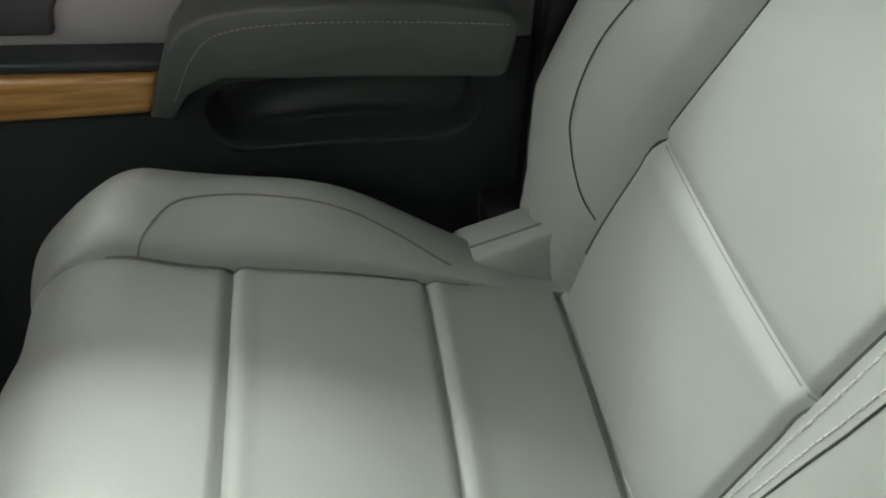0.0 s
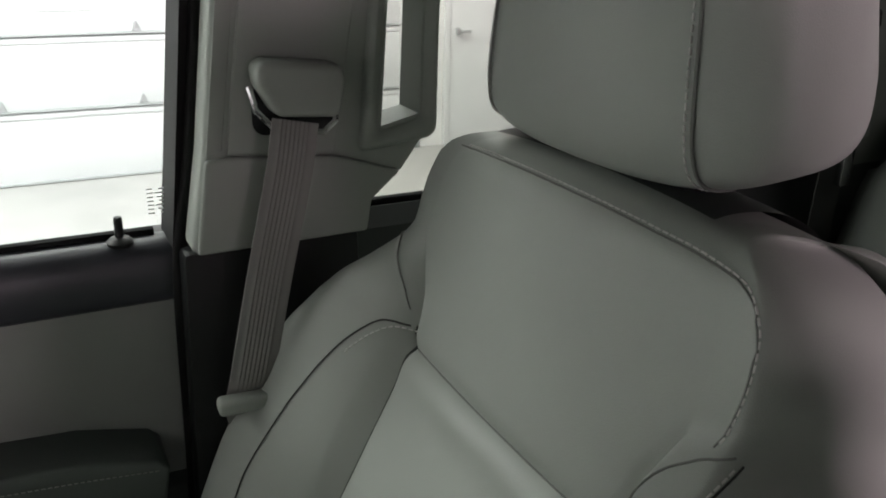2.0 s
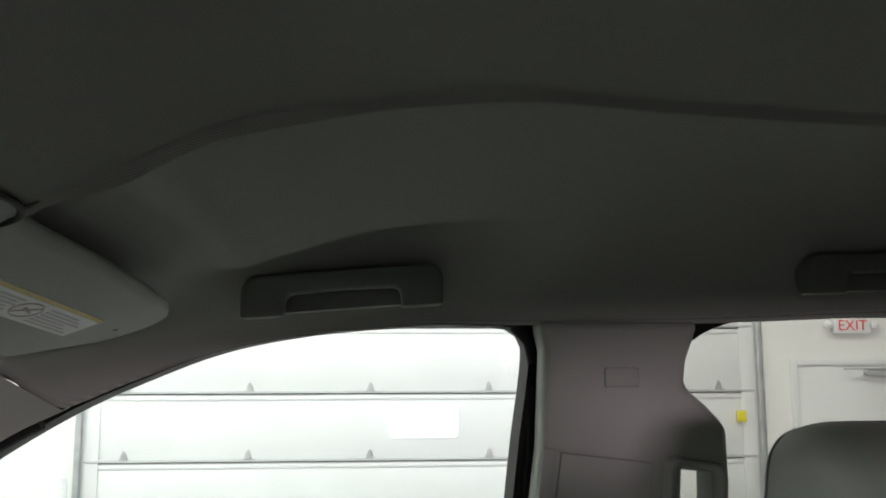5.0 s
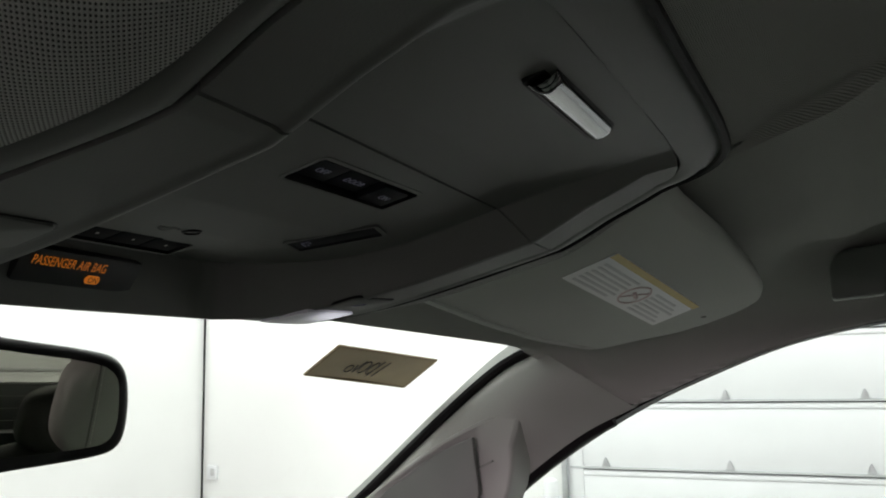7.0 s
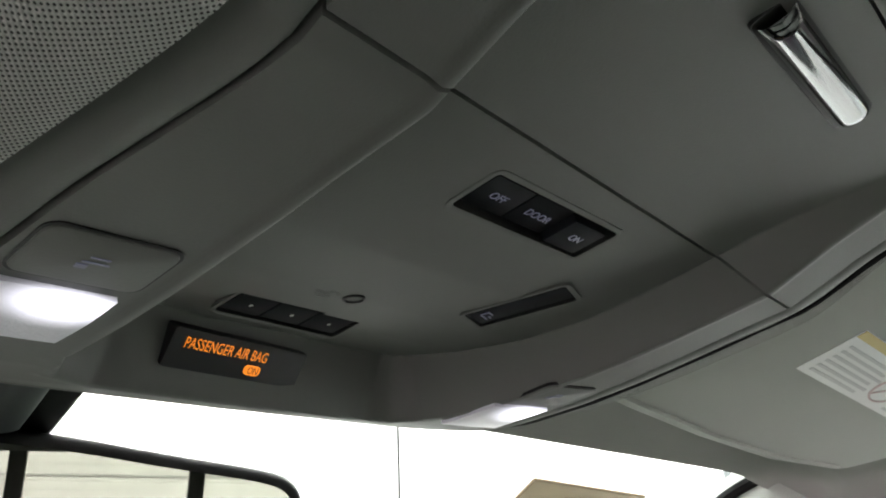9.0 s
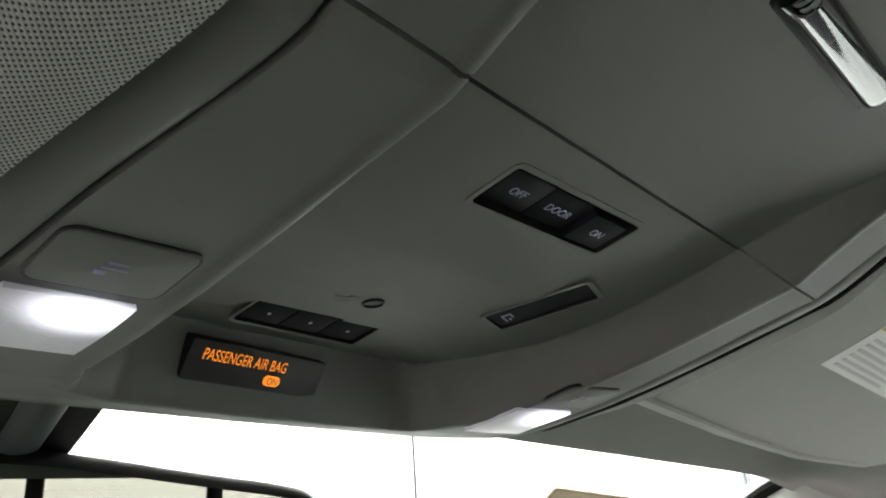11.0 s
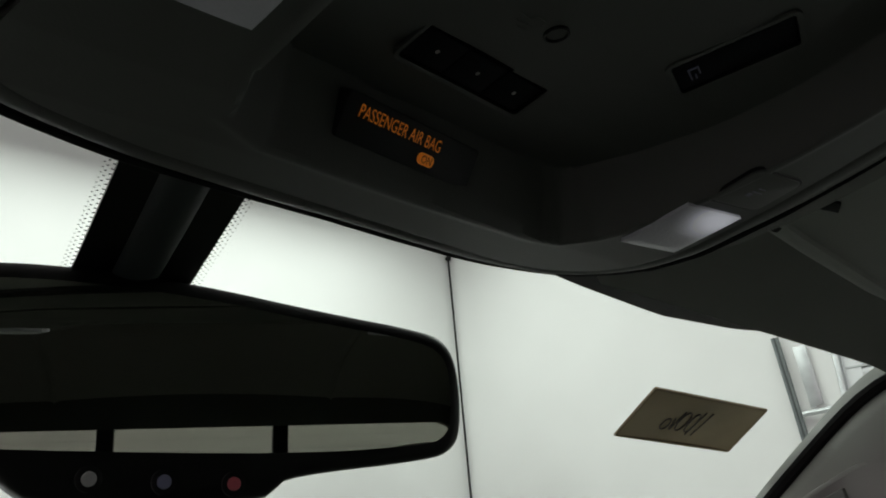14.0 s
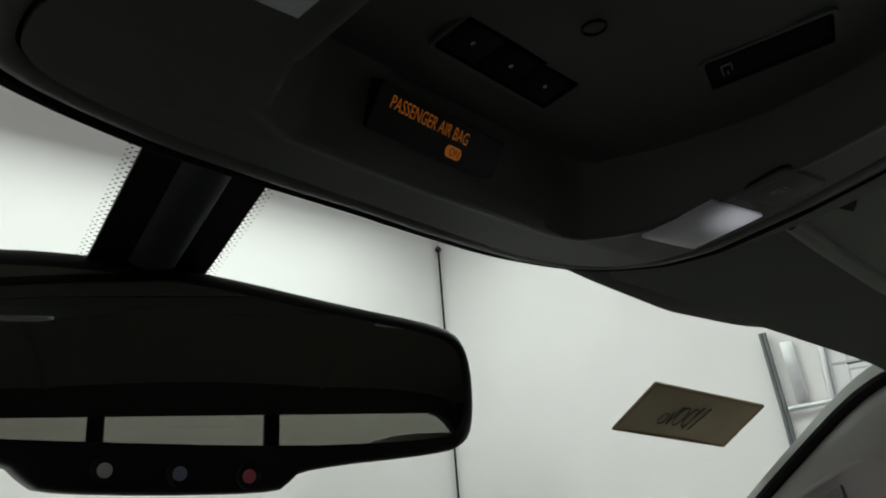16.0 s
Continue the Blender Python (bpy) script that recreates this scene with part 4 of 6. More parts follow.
    part("ledge", prism([(0.300, 0.5435), (0.296, 0.554), (0.80, 0.588), (0.80, 0.5755)], "x", 0.695, 0.735, 0.003, 3), SLATE, door, "slate grey trim ledge")
    part("handle_bezel", prism([(0.398, 0.575), (0.392, 0.600), (0.376, 0.623), (0.374, 0.66), (0.80, 0.69), (0.80, 0.60)], "x", 0.722, 0.735, 0.005, 3), SOFT_BLACK, door, "black bezel of the door handle")
    knob = lathe([(0.012, 0.806), (0.013, 0.810), (0.009, 0.814), (0.0042, 0.815), (0.0042, 0.832), (0.0035, 0.835), (0.0, 0.836)], (0.730, -0.036, 0), n=16)
    part("lock_knob", knob, BLACK, door, "black lock knob")
    etch = []
    for k in range(7):
        z0 = 0.826 + 0.0042 * k
        for y0, y1 in ((-0.104, -0.094), (-0.092, -0.080 + 0.002 * (k % 3)), (-0.074, -0.068)):
            etch.append(bx(0.7545, 0.7550, y0, y1, z0, z0 + 0.0014, 0))
    etch.append(bx(0.7545, 0.7550, -0.106, -0.098, 0.857, 0.863, 0))
    part("glass_mark", merge(*etch), PAPER_WHITE, door, "small pale printed marks", True, "stuff")
    return door


front_door(1, True)
front_door(-1, False)


def rear_door(m):
    door = thing("truck_door", (m * 0.74, -0.55, 0.03), "black rear truck door with a clear window", "car door")
    part("window_frame", frame_strip(REAR_EDGE, m, 0.705, 0.765, 0.05), RUBBER, door, "black window frame")
    g = part("window_glass", sheet([[(m * 0.757, -0.27, 0.79), (m * 0.757, -0.8, 0.79)], [(m * 0.757, -0.27, 1.235), (m * 0.757, -0.90, 1.235)]], 0.003), PRIVACY_GLASS, door)
    g.visible_shadow = False
    part("outer_skin", prism([(-0.28, 0.0), (-0.28, 0.80), (-1.08, 0.80), (-1.08, 0.0)], "x", m * 0.765, m * 0.80, 0.004), BLACK, door, "door's outer body")
    prof = spline([(0.764, 0.803), (0.752, 0.809), (0.735, 0.808), (0.720, 0.797), (0.714, 0.775), (0.722, 0.72), (0.73, 0.6), (0.72, 0.45), (0.725, 0.03)], 30)
    part("trim_panel", sheet([[(m * x, y, z) for x, z in prof] for y in np.linspace(-0.276, -0.80, 6)]), SOFT_BLACK, door, "soft black inner panel")
    part("belt_seal", tube([(m * 0.750, -0.28, 0.810), (m * 0.750, -0.79, 0.810)], 0.006, 8), RUBBER, door)
    part("door_seal", tube([(m * 0.693, y, z) for y, z in spline([(-0.768, 0.80), (-0.80, 0.95), (-0.828, 1.05), (-0.858, 1.16), (-0.856, 1.20)], 24)], 0.012, 10), RUBBER, door, "black rubber door seal")


rear_door(1)
rear_door(-1)

# ---- passenger seat ----
XS = 0.368


def follow(path, n, flip):
    """Points and outward normals along a path in the y-z plane."""
    p = spline(path, n)
    t = np.gradient(p, axis=0)
    t /= np.linalg.norm(t, axis=1)[:, None]
    nrm = np.stack([t[:, 1], -t[:, 0]], 1) if flip else np.stack([-t[:, 1], t[:, 0]], 1)
    return p, nrm


def dip(d, width, depth):
    return -depth * math.exp(-((d / width) ** 2))


CUSHION = [(-0.14, 0.340), (-0.07, 0.355), (0.0, 0.376), (0.064, 0.395), (0.15, 0.419), (0.242, 0.438), (0.30, 0.447), (0.35, 0.451), (0.395, 0.444), (0.425, 0.424), (0.441, 0.385), (0.443, 0.32), (0.43, 0.22)]


def cushion_point(s, y, z, ny, nz):
    """A point of the cushion's skin, s being the distance across in metres along the skin."""
    a = abs(s)
    edge = 0.152
    front = smooth_step(0.425, 0.32, y) if z > 0.36 else 0.0
    lift = smooth_step(-0.04, 0.20, y) * (0.25 + 0.75 * front)
    h = 0.005 * (1 - (a / 0.16) ** 2) if a < 0.16 else 0.0
    h += 0.016 * smooth_step(0.25, 0.37, y) * smooth_step(0.07, 0.152, a) * smooth_step(0.26, 0.20, a)
    for ys, d in ((0.243, 0.007), (0.064, 0.007), (-0.074, 0.010)):
        if a < 0.155 and z > 0.33:
            h += dip(y - ys, 0.0045, d) + 0.0018 * math.exp(-(((y - ys + 0.012) / 0.010) ** 2))
    h += dip(a - edge, 0.004, 0.006 * smooth_step(-0.02, 0.05, y) * (0.3 + 0.7 * front))
    x = a
    if a > edge:
        k = (a - edge) / 0.148
        x = edge + 0.105 * (0.62 + 0.38 * smooth_step(-0.06, 0.17, y)) * smooth_step(0, 0.78, k) ** 0.85
        h += 0.050 * lift * (math.sin(math.pi * min(1, k / 0.74)) ** 0.72 if k < 0.74 else 0)
        h -= 0.17 * max(0, (k - 0.52) / 0.48) ** 1.8
    return x, y + ny * h - 0.024 * smooth_step(0.02, 0.17, x) * smooth_step(0.27, 0.42, y), z + nz * h


def cushion(cx):
    p, nrm = follow(CUSHION, 170, False)
    cols = np.r_[np.linspace(0, 0.145, 16), np.linspace(0.148, 0.160, 9), np.linspace(0.165, 0.30, 30)]
    rows = []
    for (y, z), (ny, nz) in zip(p, nrm):
        row = []
        for s in np.r_[-cols[::-1], cols[1:]]:
            x, yy, zz = cushion_point(s, y, z, ny, nz)
            row.append((cx + math.copysign(x, s), yy, zz))
        rows.append(row)
    return sheet(rows)


def cushion_line(points, lift=0.0004):
    """A line on the cushion's skin through (s, y) pairs, on its upper face."""
    p, nrm = follow(CUSHION, 300, False)
    n = int(np.argmax(p[:, 0]))
    out = []
    for s, y in points:
        z, ny, nz = (float(np.interp(y, p[:n, 0], c[:n])) for c in (p[:, 1], nrm[:, 0], nrm[:, 1]))
        x, yy, zz = cushion_point(s, y, z, ny, nz)
        out.append((XS + math.copysign(x, s), yy, zz + lift))
    return out


def half_insert(z):
    return interp(z, [0.36, 0.50, 0.755, 0.80, 0.84, 1.0], [0.160, 0.157, 0.143, 0.150, 0.170, 0.165]) if z < 0.90 else min(0.167, 0.82 * half_outer(z))


def half_outer(z):
    return interp(z, [0.36, 0.40, 0.45, 0.50, 0.58, 0.66, 0.72, 0.78, 0.81, 0.84, 0.87, 0.895, 0.915, 0.928, 0.936, 0.9405], [0.195, 0.235, 0.275, 0.297, 0.306, 0.296, 0.275, 0.240, 0.218, 0.206, 0.206, 0.203, 0.196, 0.184, 0.168, 0.150])


def wing(z):
    return interp(z, [0.36, 0.42, 0.50, 0.70, 0.76, 0.79, 0.815, 0.835, 0.85, 0.9], [0.025, 0.048, 0.070, 0.070, 0.058, 0.046, 0.026, 0.008, 0.0, 0.0])


BACK = [(-0.078, 0.325), (-0.086, 0.37), (-0.102, 0.43), (-0.147, 0.544), (-0.197, 0.65), (-0.246, 0.755), (-0.275, 0.84), (-0.292, 0.900), (-0.301, 0.925), (-0.315, 0.937), (-0.340, 0.940), (-0.38, 0.932), (-0.412, 0.91), (-0.425, 0.87), (-0.42, 0.80), (-0.38, 0.6), (-0.34, 0.4)]


def backrest_point(s, y, z, ny, nz, front):
    """s from -1 to 1 across: insert to 0.5, wing and rounded side beyond."""
    a = abs(s)
    wi, wo, hb = half_insert(z), half_outer(z), wing(z)
    if s < 0:
        wi -= 0.018 * smooth_step(0.78, 0.66, z)
    h, side = 0.0, 0.0
    if not front:
        hb = 0.0
    if a <= 0.5:
        x = wi * a / 0.5
        h = 0.006 * (1 - (a / 0.5) ** 2)
        if front:
            h += dip(z - 0.755, 0.0055, 0.007) + dip(z - 0.544, 0.0055, 0.007) + 0.0022 * math.exp(-(((z - 0.738) / 0.012) ** 2)) + 0.0024 * math.exp(-(((z - 0.527) / 0.012) ** 2))
    else:
        k = (a - 0.5) / 0.5
        x = wi + (wo - wi) * math.sin(min(1.0, k / 0.8) * math.pi / 2) ** 0.9
        h = hb * math.sin(math.pi * min(1, k / 0.9)) ** 0.7 if k < 0.9 else 0.0
        begin = 0.50 - 0.10 * smooth_step(0.80, 0.86, z)
        side = min(0.13, max(0.0, y + 0.405)) * max(0, (k - begin) / (1 - begin)) ** 2.0
    if front:
        groove = 0.008 * smooth_step(0.86, 0.74, z)
        h += dip((a - 0.5) * (wo), 0.006, groove)
    return x, y + ny * h - side, z + nz * h - 0.25 * side


def backrest(cx):
    p, nrm = follow(BACK, 190, True)
    cols = np.r_[np.linspace(0, 0.46, 16), np.linspace(0.47, 0.53, 11), np.linspace(0.55, 1.0, 30)]
    rows = []
    for i, ((y, z), (ny, nz)) in enumerate(zip(p, nrm)):
        front = ny > 0.05 and y > -0.34
        row = []
        for s in np.r_[-cols[::-1], cols[1:]]:
            x, yy, zz = backrest_point(s, y, max(z, 0.62) if not front else z, ny, nz, front)
            zz += 0 if front else z - max(z, 0.62)
            row.append((cx + math.copysign(x, s), yy, zz))
        rows.append(row)
    return sheet(rows)


def back_line(fn, zs):
    """A line on the backrest's face: fn(z) gives s for heights zs."""
    p, nrm = follow(BACK, 400, True)
    out = []
    for z in zs:
        i = int(np.argmin(np.abs(p[:160, 1] - z)))
        x, y, zz = backrest_point(fn(z), *p[i], *nrm[i], True)
        out.append((XS + math.copysign(x, fn(z)), y + 0.0012, zz))
    return out


def face_line(points):
    """A line on the backrest's face through (s, z) pairs."""
    p, nrm = follow(BACK, 400, True)
    out = []
    for a, z in points:
        y0, ny, nz = (float(np.interp(z, p[:200, 1], c[:200])) for c in (p[:, 0], nrm[:, 0], nrm[:, 1]))
        x, y, zz = backrest_point(a, y0, z, ny, nz, True)
        out.append((XS + math.copysign(x, a), y + 0.0003 + ny * 0.0008, zz + nz * 0.0008))
    return out


def across(x, z):
    """The value of s at which the backrest's face is x metres from its middle."""
    wi, wo = half_insert(z), half_outer(z)
    if x <= wi:
        return math.copysign(0.5 * abs(x) / wi, x)
    k = min(1.0, (x - wi) / (wo - wi)) ** (1 / 0.9)
    return 0.5 + 0.5 * 0.8 * math.asin(k) * 2 / math.pi


def headrest(cx, cy, cz):
    rows = []
    for v in np.linspace(-math.pi / 2, math.pi / 2, 40):
        row = []
        for u in np.linspace(-math.pi, math.pi, 64, endpoint=False):
            row.append(headrest_point(u, v, cx, cy, cz))
        rows.append(row)
    return sheet(rows, wrap_u=True)


def headrest_point(u, v, cx, cy, cz):
    def pw(c, e):
        return math.copysign(abs(c) ** e, c)

    over = smooth_step(0.0, 0.5, v)
    x, y, z = pw(math.cos(v), 0.42) * pw(math.cos(u), 0.60), pw(math.cos(v), 0.40 + 0.18 * over) * pw(math.sin(u), 0.55), pw(math.sin(v), 0.40 + 0.06 * over)
    deep = 0.062 if y > 0 else 0.070 - 0.022 * smooth_step(-0.2, 1.0, z)
    return (cx + x * (0.155 - 0.013 * z), cy + y * deep + (0.010 * (1 - x * x) if y > 0 else -0.006 * (1 - x * x)) - 0.004 * z, cz + z * (0.082 * (1 - 0.20 * x * x) if z > 0 else 0.096 * (1 - 0.05 * x * x)) - (0.006 * y if z < 0 else 0))


def headrest_loop(cx, cy, cz, off, grow=1.004):
    """The closed line on the headrest's skin at a given distance from its middle."""
    front, back = [], []
    for v in np.linspace(-1.5, 1.5, 70):
        k = abs(off) / (0.157 * math.cos(v) ** 0.42)
        if k >= 0.98:
            continue
        u = math.acos(k ** (1 / 0.60))
        if off < 0:
            u = math.pi - u
        front.append(headrest_point(u, v, cx, cy, cz))
        back.append(headrest_point(-u, v, cx, cy, cz))
    loop = front + back[::-1]
    return [(x, cy + (y - cy) * (1 + (grow - 1) * 4), cz + (z - cz) * grow) for x, y, z in loop]


def passenger_seat():
    seat = thing("passenger_seat", (XS, 0.1, 0.0), "grey leather bucket seat with stitched side bolsters", "car seat")
    c = part("cushion", cushion(XS), LEATHER, seat, "padded grey leather cushion")
    part("seat_base", bx(XS - 0.22, XS + 0.22, -0.12, 0.36, 0.02, 0.30, 0.03, 3), SOFT_BLACK, seat, "black plastic seat base")
    b = part("backrest", backrest(XS), LEATHER, seat, "grey leather backrest")
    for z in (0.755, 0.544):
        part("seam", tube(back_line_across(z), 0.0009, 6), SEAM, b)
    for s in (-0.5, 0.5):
        # Near-black cord in the groove: the crease's shade as colour.
        part("seam", tube(back_line(lambda z: s, np.linspace(0.40, 0.77, 60)), 0.0017, 6), CREASE, b, "dark cord that paints the shade in the deep seam")
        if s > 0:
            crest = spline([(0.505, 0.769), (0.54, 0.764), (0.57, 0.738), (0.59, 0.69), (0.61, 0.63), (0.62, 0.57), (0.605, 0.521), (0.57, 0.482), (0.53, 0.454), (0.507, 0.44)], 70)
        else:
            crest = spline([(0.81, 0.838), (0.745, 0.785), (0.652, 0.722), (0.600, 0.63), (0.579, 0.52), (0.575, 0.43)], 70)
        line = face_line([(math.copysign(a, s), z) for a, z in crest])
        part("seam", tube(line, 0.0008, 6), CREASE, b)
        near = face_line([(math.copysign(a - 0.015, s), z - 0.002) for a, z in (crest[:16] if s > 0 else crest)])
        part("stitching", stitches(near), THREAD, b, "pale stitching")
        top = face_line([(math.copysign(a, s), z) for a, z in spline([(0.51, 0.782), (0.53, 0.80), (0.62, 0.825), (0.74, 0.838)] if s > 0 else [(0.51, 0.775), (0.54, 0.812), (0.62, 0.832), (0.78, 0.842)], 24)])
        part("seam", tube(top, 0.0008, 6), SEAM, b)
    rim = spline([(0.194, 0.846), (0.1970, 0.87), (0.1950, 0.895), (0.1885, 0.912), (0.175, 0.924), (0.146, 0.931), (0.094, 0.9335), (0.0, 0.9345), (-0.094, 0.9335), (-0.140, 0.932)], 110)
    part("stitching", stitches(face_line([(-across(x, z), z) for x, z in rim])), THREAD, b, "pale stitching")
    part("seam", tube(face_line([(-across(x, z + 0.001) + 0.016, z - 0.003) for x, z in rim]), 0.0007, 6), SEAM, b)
    p, nrm = follow(BACK, 190, True)
    top = [(y + ny * 0.011, z + nz * 0.011) for (y, z), (ny, nz) in zip(p, nrm) if z > 0.86 and y < -0.318]
    part("top_panel", sheet([[(XS + x, y, z - 0.007 * abs(x / 0.145) ** 2.5) for x in np.linspace(-0.125, 0.125, 24)] for y, z in top]), SOFT_BLACK, b, "black top and rear panel")
    inner_stitch = face_line([(-0.54, z) for z in np.linspace(0.42, 0.76, 50)])
    part("stitching", stitches(inner_stitch), THREAD, b, "pale stitching")
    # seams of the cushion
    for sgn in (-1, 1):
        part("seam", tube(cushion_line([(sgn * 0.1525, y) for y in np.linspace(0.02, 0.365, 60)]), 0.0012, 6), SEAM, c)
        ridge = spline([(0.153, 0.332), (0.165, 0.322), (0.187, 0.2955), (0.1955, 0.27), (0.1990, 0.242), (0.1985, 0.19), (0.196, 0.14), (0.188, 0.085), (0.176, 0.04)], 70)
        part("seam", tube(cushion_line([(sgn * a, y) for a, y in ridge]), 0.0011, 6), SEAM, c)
    side = thing("recliner_cover", (0.62, -0.10, 0.36), "grey leather wedge beside the seat's hinge", "seat trim")
    wedge = prism([(0.030, 0.376), (0.0187, 0.3840), (-0.0787, 0.4150), (-0.094, 0.406), (-0.100, 0.33), (0.030, 0.33)], "x", 0.552, 0.602, 0.005, 3)
    for w in wedge.verts:
        if w.co.x < 0.57:
            w.co.x -= 0.022 * smooth_step(0.40, 0.345, w.co.z)
    part("wedge", wedge, LEATHER, side)
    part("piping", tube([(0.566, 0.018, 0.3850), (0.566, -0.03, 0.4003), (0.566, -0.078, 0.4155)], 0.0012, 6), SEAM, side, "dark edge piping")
    part("rear_lobe", prism([(-0.046, 0.35), (-0.048, 0.40), (-0.0525, 0.446), (-0.072, 0.474), (-0.10, 0.47), (-0.112, 0.35)], "x", 0.590, 0.618, 0.012, 4), LEATHER, side)
    h = part("headrest", headrest(0.376, -0.372, 1.048), LEATHER, seat, "grey leather headrest")
    for sgn in (-1, 1):
        loop = headrest_loop(0.376, -0.372, 1.048, sgn * 0.113)
        part("seam", tube(loop, 0.0013, 6, closed=True, up=(1, 0, 0)), SEAM, h)
        part("stitching", stitches(headrest_loop(0.376, -0.372, 1.048, sgn * 0.108), 0.0062, 0.0042, 0.0007), THREAD if sgn < 0 else GREY_THREAD, h, "pale stitching")
    for sgn in (-1, 1):
        p = part("headrest_post", tube([(XS + sgn * 0.075, -0.352, 0.93), (XS + sgn * 0.075, -0.352, 1.0)], 0.0055, 12), DARK_CHROME, seat, "chrome post")
        part("collar", lathe([(0.022, 0.950), (0.024, 0.962), (0.016, 0.972), (0.009, 0.974)], (XS + sgn * 0.075, -0.352, 0), n=16), BLACK, seat, "black post collar")
    return seat


def back_line_across(z):
    p, nrm = follow(BACK, 400, True)
    i = int(np.argmin(np.abs(p[:160, 1] - z)))
    out = []
    for s in np.linspace(-0.5, 0.5, 40):
        x, y, zz = backrest_point(s, *p[i], *nrm[i], True)
        out.append((XS + math.copysign(x, s), y + 0.001, zz))
    return out


front_seat = passenger_seat()
copy_thing(front_seat, pose((XS - 0.748) * U, 0.1 * U, 0))


def front_belt():
    b = thing("seat_belt", (0.62, -0.13, 0.6), "grey ribbed seat belt hanging from the pillar's guide", "seat belt")
    pts = spline([(0.616, -0.184, 0.940), (0.612, -0.176, 0.90), (0.612, -0.152, 0.80), (0.614, -0.128, 0.69), (0.632, -0.126, 0.660), (0.660, -0.135, 0.60), (0.668, -0.12, 0.40)], 40)
    w = 0.0215
    prof = []
    for k in range(22):
        u = -w + 2 * w * k / 21
        prof.append((u, 0.0009 + (0.0012 if 3 < k < 18 and k % 2 else 0)))
    prof += [(w, -0.0008), (-w, -0.0008)]
    part("webbing", tube([tuple(p) for p in pts], 0, profile=prof, up=(-1, 0, 0)), BELT, b, "ribbed grey webbing")
    part("stop", bx(0.603, 0.622, -0.152, -0.094, 0.664, 0.680, 0.005, 3), TRIM_LIGHT, b, "light grey stop")
    part("tongue", bx(0.624, 0.634, -0.146, -0.110, 0.650, 0.668, 0.004), TRIM_GREY, b)
    a = thing("belt_buckle", (0.60, -0.06, 0.3), "black seat belt anchor beside the seat", "buckle")
    part("housing", bx(0.60, 0.65, -0.06, -0.01, 0.33, 0.40, 0.008), BLACK, a)


front_belt()


def rear_seat():
    seat = thing("rear_bench", (0, -0.85, 0.0), "grey leather rear bench with headrests, coloured dark for the cab's shade", "car seat")
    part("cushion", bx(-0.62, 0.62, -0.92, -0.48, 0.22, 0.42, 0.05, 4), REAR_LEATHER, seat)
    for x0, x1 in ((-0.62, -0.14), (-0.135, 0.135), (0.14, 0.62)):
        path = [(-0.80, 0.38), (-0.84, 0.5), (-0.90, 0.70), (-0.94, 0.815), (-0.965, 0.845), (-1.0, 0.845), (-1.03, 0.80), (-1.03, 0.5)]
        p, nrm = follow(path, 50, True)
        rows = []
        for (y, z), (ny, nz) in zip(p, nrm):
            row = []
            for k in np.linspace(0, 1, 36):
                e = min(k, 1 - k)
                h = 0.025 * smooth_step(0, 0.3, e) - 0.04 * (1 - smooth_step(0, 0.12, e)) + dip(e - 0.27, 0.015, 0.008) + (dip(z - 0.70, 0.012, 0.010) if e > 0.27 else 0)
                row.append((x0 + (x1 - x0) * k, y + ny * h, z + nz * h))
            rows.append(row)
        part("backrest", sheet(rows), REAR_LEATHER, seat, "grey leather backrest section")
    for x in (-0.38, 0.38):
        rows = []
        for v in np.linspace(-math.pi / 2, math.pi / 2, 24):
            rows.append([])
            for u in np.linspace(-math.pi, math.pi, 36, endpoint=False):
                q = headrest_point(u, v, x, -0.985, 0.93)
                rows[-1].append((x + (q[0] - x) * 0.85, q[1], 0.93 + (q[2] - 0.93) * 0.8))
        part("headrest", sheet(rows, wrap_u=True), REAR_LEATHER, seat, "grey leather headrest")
    return seat


rear_seat()

# ---- overhead console ----
SLOPE = 0.19
OUTLINE_HALF = [(0.0, 0.219), (0.07, 0.2195), (0.108, 0.223), (0.129, 0.234), (0.137, 0.252), (0.138, 0.28), (0.1365, 0.31), (0.139, 0.345), (0.143, 0.39), (0.148, 0.43), (0.150, 0.46), (0.145, 0.488), (0.128, 0.506), (0.09, 0.517), (0.05, 0.519), (0.0, 0.518)]


def rail_z(y):
    return interp(y, [0.20, 0.25, 0.275, 0.30, 0.34, 0.375, 0.40, 0.44, 0.465, 0.50, 0.52], [1.2545, 1.2460, 1.2350, 1.2220, 1.2125, 1.2050, 1.2005, 1.1960, 1.1965, 1.2010, 1.2055])


def floor_z(y):
    return interp(y, [0.20, 0.25, 0.29, 0.325, 0.366, 0.396, 0.424, 0.46], [1.2570, 1.2492, 1.2415, 1.2330, 1.2240, 1.2208, 1.2205, 1.2235])


def outline(inset, n=160):
    half = spline(OUTLINE_HALF, n)
    t = np.gradient(half, axis=0)
    t /= np.linalg.norm(t, axis=1)[:, None]
    inner = half + inset * np.stack([-t[:, 1], t[:, 0]], 1)
    inner[:, 0] = np.maximum(inner[:, 0], 0)
    inner[0, 0] = inner[-1, 0] = 0
    return inner


RECESS = [(-0.084, 0.195), (-0.085, 0.400), (-0.084, 0.432), (-0.078, 0.449), (-0.062, 0.4572), (0.0, 0.462), (0.066, 0.4650), (0.077, 0.462), (0.0845, 0.450), (0.089, 0.42), (0.094, 0.39), (0.096, 0.357), (0.094, 0.30), (0.092, 0.195)]
REC_A = np.array(RECESS)
REC_B = np.roll(REC_A, -1, axis=0)


